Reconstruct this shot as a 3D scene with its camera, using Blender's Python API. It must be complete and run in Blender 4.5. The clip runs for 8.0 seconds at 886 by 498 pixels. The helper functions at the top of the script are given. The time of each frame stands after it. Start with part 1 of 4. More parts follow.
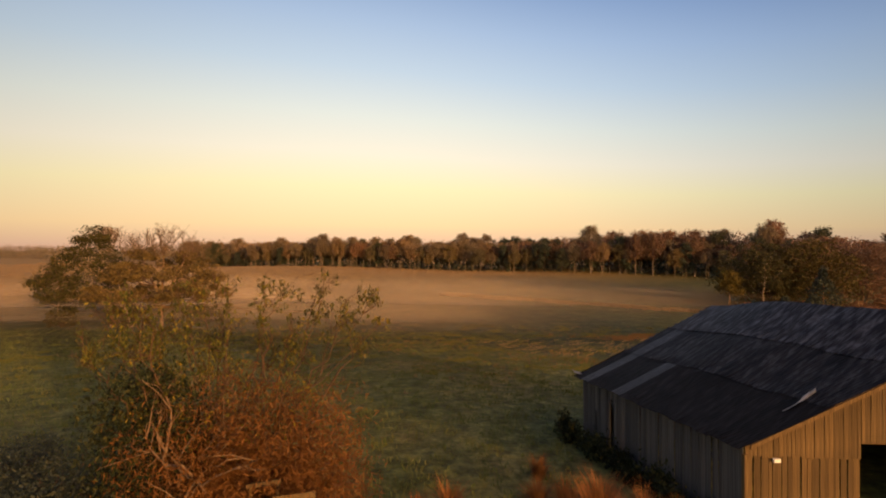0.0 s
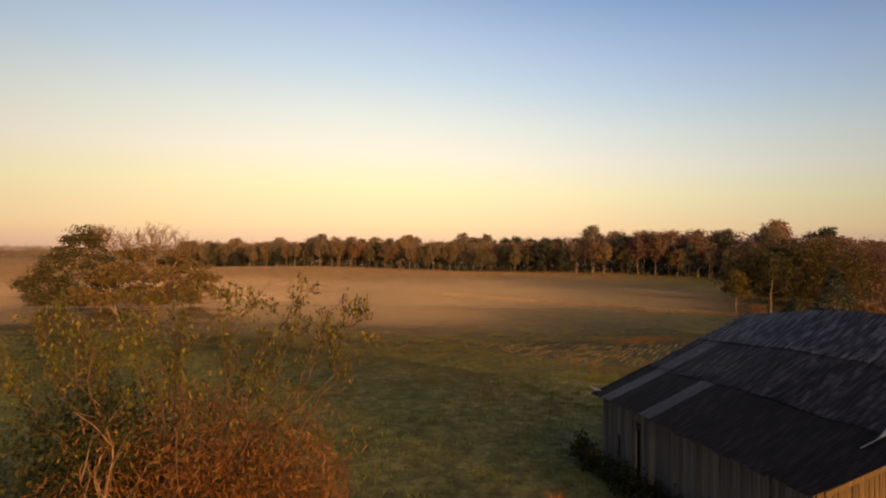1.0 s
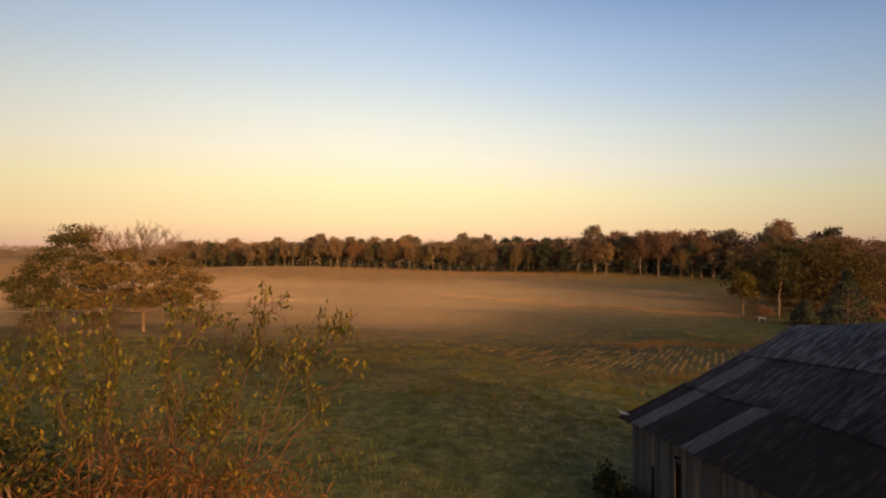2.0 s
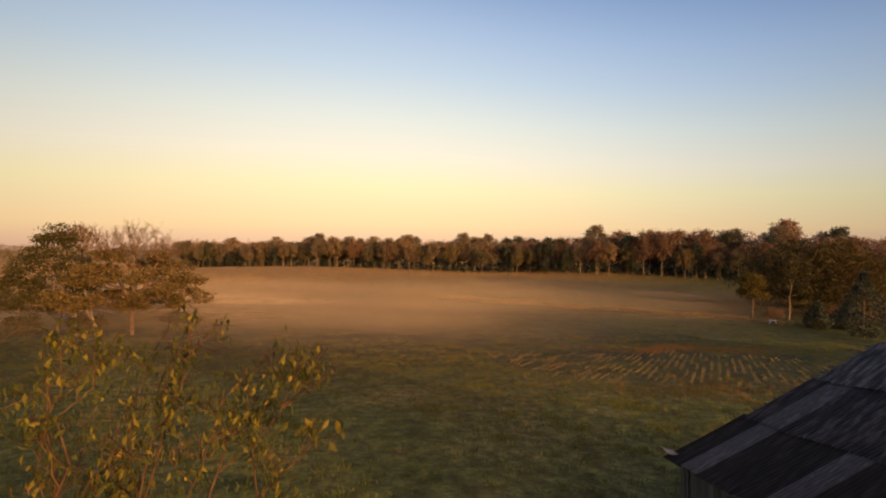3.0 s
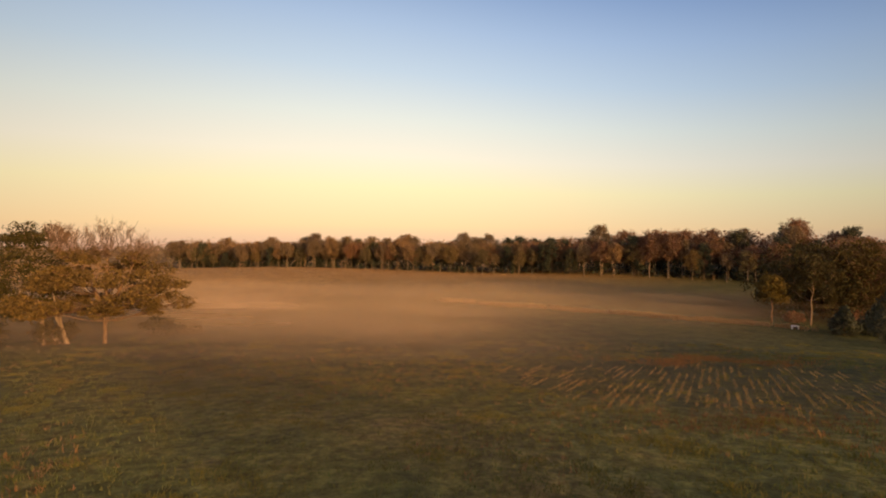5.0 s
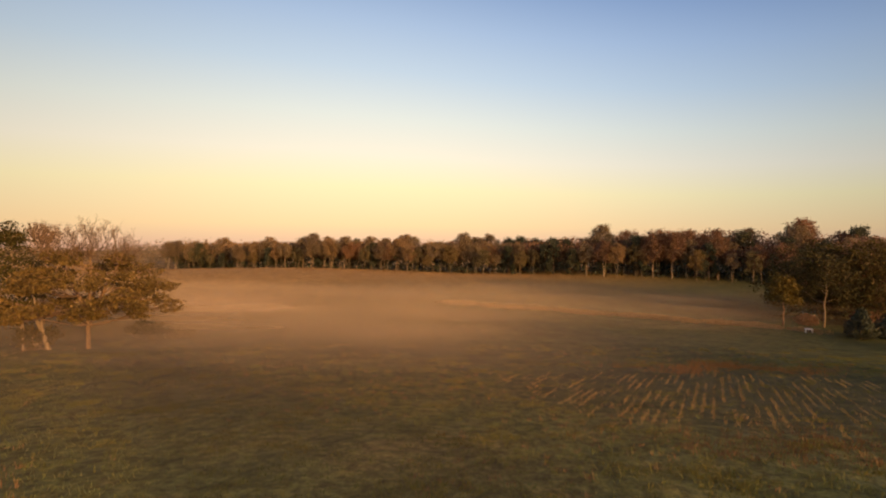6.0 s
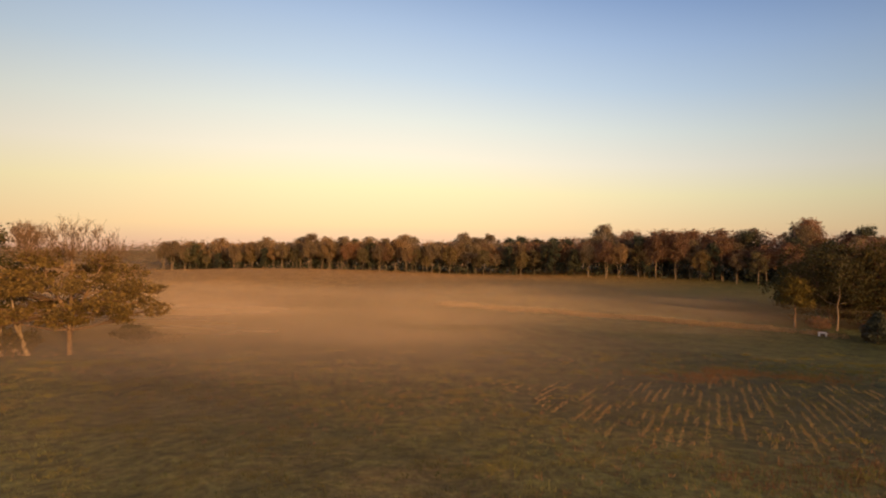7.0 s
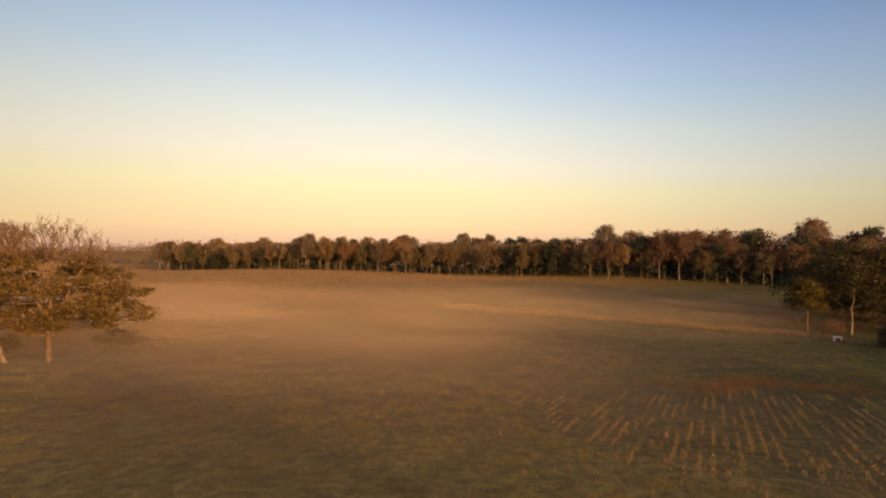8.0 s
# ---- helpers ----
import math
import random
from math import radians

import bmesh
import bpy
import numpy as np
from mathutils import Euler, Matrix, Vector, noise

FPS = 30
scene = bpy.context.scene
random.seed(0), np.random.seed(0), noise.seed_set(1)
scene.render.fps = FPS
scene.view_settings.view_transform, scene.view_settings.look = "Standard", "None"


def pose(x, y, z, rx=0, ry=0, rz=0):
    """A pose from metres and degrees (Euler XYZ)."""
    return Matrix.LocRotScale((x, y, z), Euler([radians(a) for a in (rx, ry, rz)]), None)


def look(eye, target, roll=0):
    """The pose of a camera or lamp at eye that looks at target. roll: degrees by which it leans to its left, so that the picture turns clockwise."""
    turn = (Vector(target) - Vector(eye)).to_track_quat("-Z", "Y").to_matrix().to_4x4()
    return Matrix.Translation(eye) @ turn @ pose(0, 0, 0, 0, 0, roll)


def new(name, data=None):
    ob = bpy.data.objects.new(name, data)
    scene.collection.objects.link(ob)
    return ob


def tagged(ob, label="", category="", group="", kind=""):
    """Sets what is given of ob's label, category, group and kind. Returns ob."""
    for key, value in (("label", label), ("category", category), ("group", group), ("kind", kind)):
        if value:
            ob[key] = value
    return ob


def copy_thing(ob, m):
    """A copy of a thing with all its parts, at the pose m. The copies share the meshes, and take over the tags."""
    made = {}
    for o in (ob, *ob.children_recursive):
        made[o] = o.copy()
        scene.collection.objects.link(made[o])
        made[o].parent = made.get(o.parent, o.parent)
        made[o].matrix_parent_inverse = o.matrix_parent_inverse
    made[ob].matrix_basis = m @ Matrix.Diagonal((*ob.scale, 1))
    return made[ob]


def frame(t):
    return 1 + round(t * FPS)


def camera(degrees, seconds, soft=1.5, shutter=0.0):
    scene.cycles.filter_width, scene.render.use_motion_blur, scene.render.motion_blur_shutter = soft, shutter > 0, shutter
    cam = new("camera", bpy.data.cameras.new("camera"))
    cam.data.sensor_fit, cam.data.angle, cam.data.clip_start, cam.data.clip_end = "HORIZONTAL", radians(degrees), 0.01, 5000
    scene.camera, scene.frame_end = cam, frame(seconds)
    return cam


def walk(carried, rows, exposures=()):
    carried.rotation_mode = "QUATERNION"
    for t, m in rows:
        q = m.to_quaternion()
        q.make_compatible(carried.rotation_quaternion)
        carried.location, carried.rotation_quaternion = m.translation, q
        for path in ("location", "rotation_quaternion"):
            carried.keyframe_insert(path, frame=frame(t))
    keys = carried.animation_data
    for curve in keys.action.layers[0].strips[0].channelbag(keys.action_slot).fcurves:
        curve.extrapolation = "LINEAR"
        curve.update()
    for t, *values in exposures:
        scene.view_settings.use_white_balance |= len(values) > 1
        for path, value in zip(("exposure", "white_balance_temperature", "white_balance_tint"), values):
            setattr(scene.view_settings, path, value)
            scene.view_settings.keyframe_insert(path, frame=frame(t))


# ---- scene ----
cam = camera(85.5, 8.0, soft=2.0)
METRES, EYE, TILT, LEAN, TURN = 30.0, 10.2, 0.0, 0.0, 0.0
ROWS = [
    (0.0, 0.0, 0.0, 0.0, 0.0, 0.0, -0.0),
    (0.5, -0.0011, 0.0474, 0.0002, -0.01, -0.02, -0.02),
    (1.0, -0.0025, 0.1041, 0.0011, -0.01, -0.01, -0.01),
    (1.5, -0.0038, 0.156, 0.0017, -0.03, -0.01, -0.01),
    (3.0, -0.0133, 0.3418, 0.0047, -0.05, -0.03, -0.06),
    (3.5, -0.0151, 0.4001, 0.0058, -0.07, -0.02, -0.06),
    (4.0, -0.0183, 0.467, 0.0066, -0.11, -0.01, -0.07),
    (4.5, -0.0206, 0.5281, 0.0078, -0.13, -0.01, -0.07),
    (6.0, -0.0249, 0.7313, 0.0105, -0.16, -0.0, -0.04),
    (6.5, -0.0269, 0.7967, 0.0111, -0.19, 0.01, -0.04),
    (7.0, -0.0291, 0.8651, 0.0132, -0.24, 0.03, -0.05),
    (7.5, -0.0312, 0.933, 0.0158, -0.28, 0.04, -0.07),
    (8.0, -0.0338, 0.9992, 0.0177, -0.32, 0.06, -0.07),
]
walk(cam, [(t, pose(0, 0, EYE, TILT, LEAN, TURN) @ pose(METRES * x, METRES * y, METRES * z, 90 + pitch, roll, yaw)) for t, x, y, z, yaw, pitch, roll in ROWS])

# ---------------------------------------------------------------- light
SUN = Vector((0.66, -0.75, 0.128)).normalized()   # towards the low sun behind the path
world = bpy.data.worlds.new("dawn_sky")
scene.world = world
world.use_nodes = True


def sky_nodes():
    nt = world.node_tree
    nt.nodes.clear()
    N, L = nt.nodes.new, nt.links.new
    out, bg = N("ShaderNodeOutputWorld"), N("ShaderNodeBackground")
    co, sep = N("ShaderNodeTexCoord"), N("ShaderNodeSeparateXYZ")
    L(co.outputs["Generated"], sep.inputs[0])
    dot = N("ShaderNodeVectorMath")
    dot.operation = "DOT_PRODUCT"
    dot.inputs[1].default_value = (-0.32, 0.947, 0)
    L(co.outputs["Generated"], dot.inputs[0])
    sq = N("ShaderNodeMath")
    sq.operation = "POWER"
    ab = N("ShaderNodeMath")
    ab.operation = "ABSOLUTE"
    L(dot.outputs["Value"], ab.inputs[0])
    L(ab.outputs[0], sq.inputs[0])
    sq.inputs[1].default_value = 2
    # the glow is low and broad about its axis; away from it the blue comes further down
    sh = N("ShaderNodeMath")
    sh.operation = "MULTIPLY_ADD"
    L(sq.outputs[0], sh.inputs[0])
    sh.inputs[1].default_value, sh.inputs[2].default_value = -SKY_SIDE, 1 + SKY_SIDE
    up = N("ShaderNodeMath")
    up.operation = "MULTIPLY"
    L(sep.outputs["Z"], up.inputs[0])
    L(sh.outputs[0], up.inputs[1])
    ramp = N("ShaderNodeValToRGB")
    L(up.outputs[0], ramp.inputs[0])
    els = ramp.color_ramp.elements
    for i, (p, c) in enumerate(SKY):
        e = els[i] if i < 2 else els.new(p)
        e.position, e.color = p, (*c, 1)
    nish = N("ShaderNodeTexSky")
    nish.sky_type, nish.sun_disc = "NISHITA", False
    nish.sun_elevation, nish.sun_rotation = math.asin(SUN.z), math.atan2(SUN.x, SUN.y)
    dim = N("ShaderNodeVectorMath")
    dim.operation = "SCALE"
    dim.inputs["Scale"].default_value = 0.1
    L(nish.outputs[0], dim.inputs[0])
    mix = N("ShaderNodeMix")
    mix.data_type = "RGBA"
    mix.inputs[0].default_value = 0.1
    # brightest straight over the woods, dimmer to both sides
    fore, fsq, fma, soft = N("ShaderNodeVectorMath"), N("ShaderNodeMath"), N("ShaderNodeMath"), N("ShaderNodeMath")
    fore.operation, fsq.operation, fma.operation, soft.operation = "DOT_PRODUCT", "MULTIPLY", "MULTIPLY_ADD", "MAXIMUM"
    fore.inputs[1].default_value = (-0.105, 0.9945, 0)
    L(co.outputs["Generated"], fore.inputs[0])
    L(fore.outputs["Value"], fsq.inputs[0])
    L(fore.outputs["Value"], fsq.inputs[1])
    L(fsq.outputs[0], fma.inputs[0])
    fma.inputs[1].default_value, fma.inputs[2].default_value = 0.77, 0.327
    L(fma.outputs[0], soft.inputs[0])
    soft.inputs[1].default_value = 0.62
    side = N("ShaderNodeVectorMath")
    side.operation = "SCALE"
    L(ramp.outputs[0], side.inputs[0])
    L(soft.outputs[0], side.inputs["Scale"])
    L(side.outputs[0], mix.inputs[6])
    L(dim.outputs[0], mix.inputs[7])
    # the bright warm glow about the rising sun
    sd, pos, pw, gl, add = N("ShaderNodeVectorMath"), N("ShaderNodeMath"), N("ShaderNodeMath"), N("ShaderNodeVectorMath"), N("ShaderNodeVectorMath")
    sd.operation, pos.operation, pw.operation, gl.operation, add.operation = "DOT_PRODUCT", "MAXIMUM", "POWER", "SCALE", "ADD"
    sd.inputs[1].default_value = SUN
    L(co.outputs["Generated"], sd.inputs[0])
    L(sd.outputs["Value"], pos.inputs[0])
    pos.inputs[1].default_value = 0
    L(pos.outputs[0], pw.inputs[0])
    pw.inputs[1].default_value = 5
    gl.inputs[0].default_value = (GLOW * 1.0, GLOW * 0.50, GLOW * 0.17)
    L(pw.outputs[0], gl.inputs["Scale"])
    # clearer and bluer away to the east of the woods
    east, tint, tinted = N("ShaderNodeMapRange"), N("ShaderNodeMix"), N("ShaderNodeVectorMath")
    east.interpolation_type = "SMOOTHSTEP"
    east.inputs[1].default_value, east.inputs[2].default_value = -0.1, 0.75
    L(sep.outputs["X"], east.inputs[0])
    tint.data_type, tinted.operation = "RGBA", "MULTIPLY"
    tint.inputs[6].default_value, tint.inputs[7].default_value = (1.0, 1.0, 1.0, 1), (0.93, 1.0, 1.10, 1)
    L(east.outputs[0], tint.inputs[0])
    L(mix.outputs[2], tinted.inputs[0])
    L(tint.outputs[2], tinted.inputs[1])
    L(tinted.outputs[0], add.inputs[0])
    L(gl.outputs[0], add.inputs[1])
    L(add.outputs[0], bg.inputs[0])
    bg.inputs[1].default_value = 1.14
    L(bg.outputs[0], out.inputs[0])


def lin(r, g, b):
    return tuple((c / 255 / 12.92) if c < 10 else ((c / 255 + 0.055) / 1.055) ** 2.4 for c in (r, g, b))


SKY_SIDE, GLOW = 0.58, 4.0
SKY = [(0.0, lin(226, 176, 150)), (1.0, lin(50, 74, 122)), (0.05, lin(252, 210, 156)), (0.13, lin(252, 230, 176)),
       (0.20, lin(246, 232, 206)), (0.28, lin(228, 228, 216)), (0.38, lin(198, 212, 224)), (0.48, lin(175, 195, 222)),
       (0.62, lin(132, 160, 204))]
SKY.sort(key=lambda e: e[0] if e[0] not in (0.0, 1.0) else e[0] - 9)
sky_nodes()
sun = new("sun", bpy.data.lights.new("sun", "SUN"))
sun.data.energy, sun.data.angle, sun.data.color = 5.0, radians(2.5), (1.0, 0.49, 0.14)
sun.matrix_world = look(SUN * 200, (0, 0, 0))


# ---------------------------------------------------------------- materials
def material(name, rough=0.9, metal=0.0):
    m = bpy.data.materials.new(name)
    m.use_nodes = True
    b = m.node_tree.nodes["Principled BSDF"]
    b.inputs["Roughness"].default_value, b.inputs["Metallic"].default_value = rough, metal
    b.inputs["Specular IOR Level"].default_value = 0.2
    return m, m.node_tree, b


def noise_node(nt, scale, detail=4, stretch=(1, 1, 1), space="Object"):
    co, mp, nz = nt.nodes.new("ShaderNodeTexCoord"), nt.nodes.new("ShaderNodeMapping"), nt.nodes.new("ShaderNodeTexNoise")
    mp.inputs["Scale"].default_value = stretch
    nz.inputs["Scale"].default_value, nz.inputs["Detail"].default_value = scale, detail
    nt.links.new(co.outputs[space], mp.inputs[0])
    nt.links.new(mp.outputs[0], nz.inputs[0])
    return nz.outputs[0]


def ramp_node(nt, value, stops):
    r = nt.nodes.new("ShaderNodeValToRGB")
    els = r.color_ramp.elements
    els[0].position, els[0].color = stops[0][0], (*stops[0][1], 1)
    els[1].position, els[1].color = stops[-1][0], (*stops[-1][1], 1)
    for p, c in stops[1:-1]:
        e = els.new(p)
        e.color = (*c, 1)
    nt.links.new(value, r.inputs[0])
    return r.outputs[0]


def mix_node(nt, a, b, fac, blend="MIX"):
    m = nt.nodes.new("ShaderNodeMix")
    m.data_type, m.blend_type = "RGBA", blend
    for sock, v in ((m.inputs[0], fac), (m.inputs[6], a), (m.inputs[7], b)):
        if isinstance(v, (int, float)):
            sock.default_value = v
        elif isinstance(v, tuple):
            sock.default_value = (*v, 1)
        else:
            nt.links.new(v, sock)
    return m.outputs[2]


def bump_node(nt, b, height, strength, distance):
    n = nt.nodes.new("ShaderNodeBump")
    n.inputs["Strength"].default_value, n.inputs["Distance"].default_value = strength, distance
    nt.links.new(height, n.inputs["Height"])
    nt.links.new(n.outputs[0], b.inputs["Normal"])


def leafy(name, colours, gloss=0.5, through_light=0.25):
    """Foliage whose every leaf takes its own colour out of the row."""
    m, nt, b = material(name, 0.65)
    geo = nt.nodes.new("ShaderNodeNewGeometry")
    k = len(colours)
    col = ramp_node(nt, geo.outputs["Random Per Island"], [(i / (k - 1), c) for i, c in enumerate(colours)])
    inf = nt.nodes.new("ShaderNodeObjectInfo")
    tint = ramp_node(nt, inf.outputs["Random"], [(0, (0.75, 0.72, 0.75)), (0.5, (1, 1, 1)), (1, (1.2, 1.0, 0.8))])
    col = mix_node(nt, col, tint, 1.0, "MULTIPLY")
    nt.links.new(col, b.inputs["Base Color"])
    tr = nt.nodes.new("ShaderNodeBsdfTranslucent")
    nt.links.new(col, tr.inputs[0])
    mx = nt.nodes.new("ShaderNodeMixShader")
    mx.inputs[0].default_value = through_light
    nt.links.new(b.outputs[0], mx.inputs[1])
    nt.links.new(tr.outputs[0], mx.inputs[2])
    nt.links.new(mx.outputs[0], nt.nodes["Material Output"].inputs[0])
    return m


def barky(name, dark, light):
    m, nt, b = material(name, 0.9)
    f = noise_node(nt, 3.0, 5, (2, 2, 0.4))
    nt.links.new(ramp_node(nt, f, [(0.3, dark), (0.7, light)]), b.inputs["Base Color"])
    bump_node(nt, b, f, 0.6, 0.03)
    return m


def ground_material():
    m, nt, b = material("meadow", 0.95)
    big = noise_node(nt, 0.035, 5)
    mid = noise_node(nt, 0.25, 6)
    fine = noise_node(nt, 3.5, 6)
    base = ramp_node(nt, big, [(0.30, (0.090, 0.122, 0.034)), (0.48, (0.132, 0.150, 0.044)), (0.62, (0.17, 0.140, 0.05)), (0.75, (0.24, 0.17, 0.06))])
    tuft = ramp_node(nt, mid, [(0.30, (0.056, 0.074, 0.024)), (0.55, (0.17, 0.172, 0.052)), (0.75, (0.27, 0.20, 0.07))])
    col = mix_node(nt, base, tuft, 0.5)
    grain = ramp_node(nt, fine, [(0.25, (0.55, 0.55, 0.55)), (0.7, (1.25, 1.25, 1.25))])
    col = mix_node(nt, col, grain, 1.0, "MULTIPLY")
    clod = ramp_node(nt, noise_node(nt, 1.1, 6), [(0.34, (0.58, 0.60, 0.58)), (0.5, (0.95, 0.95, 0.95)), (0.68, (1.5, 1.42, 1.25))])
    # greener valley ground with shade put into its colour; far hay ripe and tan
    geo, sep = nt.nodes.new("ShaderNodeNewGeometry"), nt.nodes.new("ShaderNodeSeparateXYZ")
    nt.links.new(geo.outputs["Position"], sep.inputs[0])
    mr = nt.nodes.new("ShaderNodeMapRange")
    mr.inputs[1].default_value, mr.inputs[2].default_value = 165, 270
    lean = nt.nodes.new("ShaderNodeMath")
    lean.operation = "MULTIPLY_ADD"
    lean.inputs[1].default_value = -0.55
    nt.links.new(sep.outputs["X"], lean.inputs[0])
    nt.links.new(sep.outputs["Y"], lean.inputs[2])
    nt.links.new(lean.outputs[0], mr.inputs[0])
    valley_shade = nt.nodes.new("ShaderNodeMapRange")
    valley_shade.inputs[1].default_value, valley_shade.inputs[2].default_value = 54, 84
    nt.links.new(sep.outputs["Y"], valley_shade.inputs[0])
    shaded_green = ramp_node(nt, mid, [(0.3, (0.030, 0.050, 0.016)), (0.7, (0.080, 0.092, 0.030))])
    col = mix_node(nt, col, shaded_green, valley_shade.outputs[0])
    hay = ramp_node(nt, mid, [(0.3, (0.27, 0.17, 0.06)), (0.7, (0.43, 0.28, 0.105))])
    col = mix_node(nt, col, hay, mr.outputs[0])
    # bare tilled earth under the stubble
    mv, ln, field = nt.nodes.new("ShaderNodeMapping"), nt.nodes.new("ShaderNodeVectorMath"), nt.nodes.new("ShaderNodeMapRange")
    mv.inputs["Scale"].default_value, mv.inputs["Location"].default_value = (1 / 29, 1 / 21, 0), (-33 / 29, -73 / 21, 0)
    ln.operation = "LENGTH"
    nt.links.new(geo.outputs["Position"], mv.inputs[0])
    nt.links.new(mv.outputs[0], ln.inputs[0])
    field.inputs[1].default_value, field.inputs[2].default_value = 1.05, 0.7
    field.inputs[3].default_value, field.inputs[4].default_value = 0.0, 0.6
    nt.links.new(ln.outputs["Value"], field.inputs[0])
    soil = ramp_node(nt, mid, [(0.3, (0.018, 0.026, 0.010)), (0.7, (0.048, 0.050, 0.018))])
    col = mix_node(nt, col, soil, field.outputs[0])
    col = mix_node(nt, col, clod, 1.0, "MULTIPLY")
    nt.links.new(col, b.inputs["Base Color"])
    bump_node(nt, b, fine, 0.8, 0.15)
    return m


def plank_material(name, dark, light, warm):
    m, nt, b = material(name, 0.85)
    grain = noise_node(nt, 5.0, 8, (11, 11, 0.35))
    stain = noise_node(nt, 0.8, 3)
    col = ramp_node(nt, grain, [(0.28, dark), (0.72, light)])
    col = mix_node(nt, col, mix_node(nt, col, warm, 0.5), stain)
    inf = nt.nodes.new("ShaderNodeObjectInfo")
    tint = ramp_node(nt, inf.outputs["Random"], [(0, (0.72, 0.72, 0.73)), (0.6, (1, 1, 1)), (1, (1.22, 1.2, 1.15))])
    nt.links.new(mix_node(nt, col, tint, 1.0, "MULTIPLY"), b.inputs["Base Color"])
    bump_node(nt, b, grain, 0.7, 0.01)
    return m


def tin_material(name, dark, light, rust, shine=0.5):
    m, nt, b = material(name, shine, 0.0)
    streak = noise_node(nt, 1.6, 8, (0.7, 4.2, 1))
    spot = noise_node(nt, 4.0, 6)
    col = ramp_node(nt, streak, [(0.40, dark), (0.52, tuple(0.45 * c for c in light)), (0.64, light), (0.78, dark)])
    col = mix_node(nt, col, rust, ramp_node(nt, spot, [(0.45, (0, 0, 0)), (0.75, (0.8, 0.8, 0.8))]))
    inf = nt.nodes.new("ShaderNodeObjectInfo")
    tint = ramp_node(nt, inf.outputs["Random"], [(0, (0.75, 0.75, 0.75)), (1, (1.2, 1.2, 1.24))])
    nt.links.new(mix_node(nt, col, tint, 1.0, "MULTIPLY"), b.inputs["Base Color"])
    bump_node(nt, b, spot, 0.3, 0.01)
    return m


def mist_material():
    """Thin drifting ground mist: mostly clear, the rest scatters the light that falls on it."""
    m = bpy.data.materials.new("ground_mist")
    m.use_nodes = True
    nt = m.node_tree
    nt.nodes.clear()
    N, L = nt.nodes.new, nt.links.new
    out, mx, clear, dif = N("ShaderNodeOutputMaterial"), N("ShaderNodeMixShader"), N("ShaderNodeBsdfTransparent"), N("ShaderNodeBsdfDiffuse")
    dif.inputs[0].default_value = (0.86, 0.68, 0.47, 1)
    face = N("ShaderNodeCombineXYZ")
    n = (SUN + Vector((0, 0, 0.3))).normalized()
    for i in range(3):
        face.inputs[i].default_value = n[i]
    L(face.outputs[0], dif.inputs["Normal"])
    geo = N("ShaderNodeNewGeometry")
    # drifts, long across the valley, and different in each layer
    mp, nz = N("ShaderNodeMapping"), N("ShaderNodeTexNoise")
    mp.inputs["Scale"].default_value = (0.010, 0.022, 0.11)
    nz.inputs["Scale"].default_value, nz.inputs["Detail"].default_value = 1.0, 4
    L(geo.outputs["Position"], mp.inputs[0])
    L(mp.outputs[0], nz.inputs[0])
    drift = N("ShaderNodeMapRange")
    drift.interpolation_type = "SMOOTHSTEP"
    drift.inputs[1].default_value, drift.inputs[2].default_value = 0.22, 0.74
    L(nz.outputs[0], drift.inputs[0])
    # the pool thins out to all sides
    fade = None
    for cx, cy, rx, ry, thick in MIST:
        mv, ln, mr = N("ShaderNodeMapping"), N("ShaderNodeVectorMath"), N("ShaderNodeMapRange")
        mv.inputs["Scale"].default_value = (1 / rx, 1 / ry, 0)
        mv.inputs["Location"].default_value = (-cx / rx, -cy / ry, 0)
        ln.operation = "LENGTH"
        L(geo.outputs["Position"], mv.inputs[0])
        L(mv.outputs[0], ln.inputs[0])
        mr.interpolation_type = "SMOOTHSTEP"
        mr.inputs[1].default_value, mr.inputs[2].default_value = 1.0, 0.1
        mr.inputs[3].default_value, mr.inputs[4].default_value = 0.0, thick
        L(ln.outputs["Value"], mr.inputs[0])
        if fade is None:
            fade = mr.outputs[0]
        else:
            mm = N("ShaderNodeMath")
            mm.operation = "MAXIMUM"
            L(fade, mm.inputs[0])
            L(mr.outputs[0], mm.inputs[1])
            fade = mm.outputs[0]
    a = N("ShaderNodeMath")
    a.operation = "MULTIPLY"
    L(drift.outputs[0], a.inputs[0])
    L(fade, a.inputs[1])
    a2 = N("ShaderNodeMath")
    a2.operation = "MULTIPLY"
    L(a.outputs[0], a2.inputs[0])
    a2.inputs[1].default_value = MIST_DENSITY
    L(a2.outputs[0], mx.inputs[0])
    L(clear.outputs[0], mx.inputs[1])
    L(dif.outputs[0], mx.inputs[2])
    L(mx.outputs[0], out.inputs[0])
    return m


MIST = [(-34, 96, 62, 50, 0.62), (-84, 86, 84, 50, 0.78), (-14, 84, 50, 54, 0.56), (-8, 62, 42, 40, 0.16), (34, 132, 62, 34, 0.3), (-66, 128, 150, 80, 1.0), (36, 170, 125, 58, 0.42), (-30, 128, 86, 74, 0.95)]
MIST_DENSITY = 0.52
MAT_MIST = mist_material()
MAT_GROUND = ground_material()
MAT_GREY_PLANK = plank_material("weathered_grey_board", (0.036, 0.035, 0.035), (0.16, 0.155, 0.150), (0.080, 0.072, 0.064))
# Browner and a little lighter than the grey boards.
MAT_TAN_PLANK = plank_material("tan_board", (0.035, 0.023, 0.012), (0.20, 0.135, 0.062), (0.09, 0.055, 0.024))
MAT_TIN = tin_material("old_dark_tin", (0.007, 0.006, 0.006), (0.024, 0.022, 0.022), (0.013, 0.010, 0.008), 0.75)
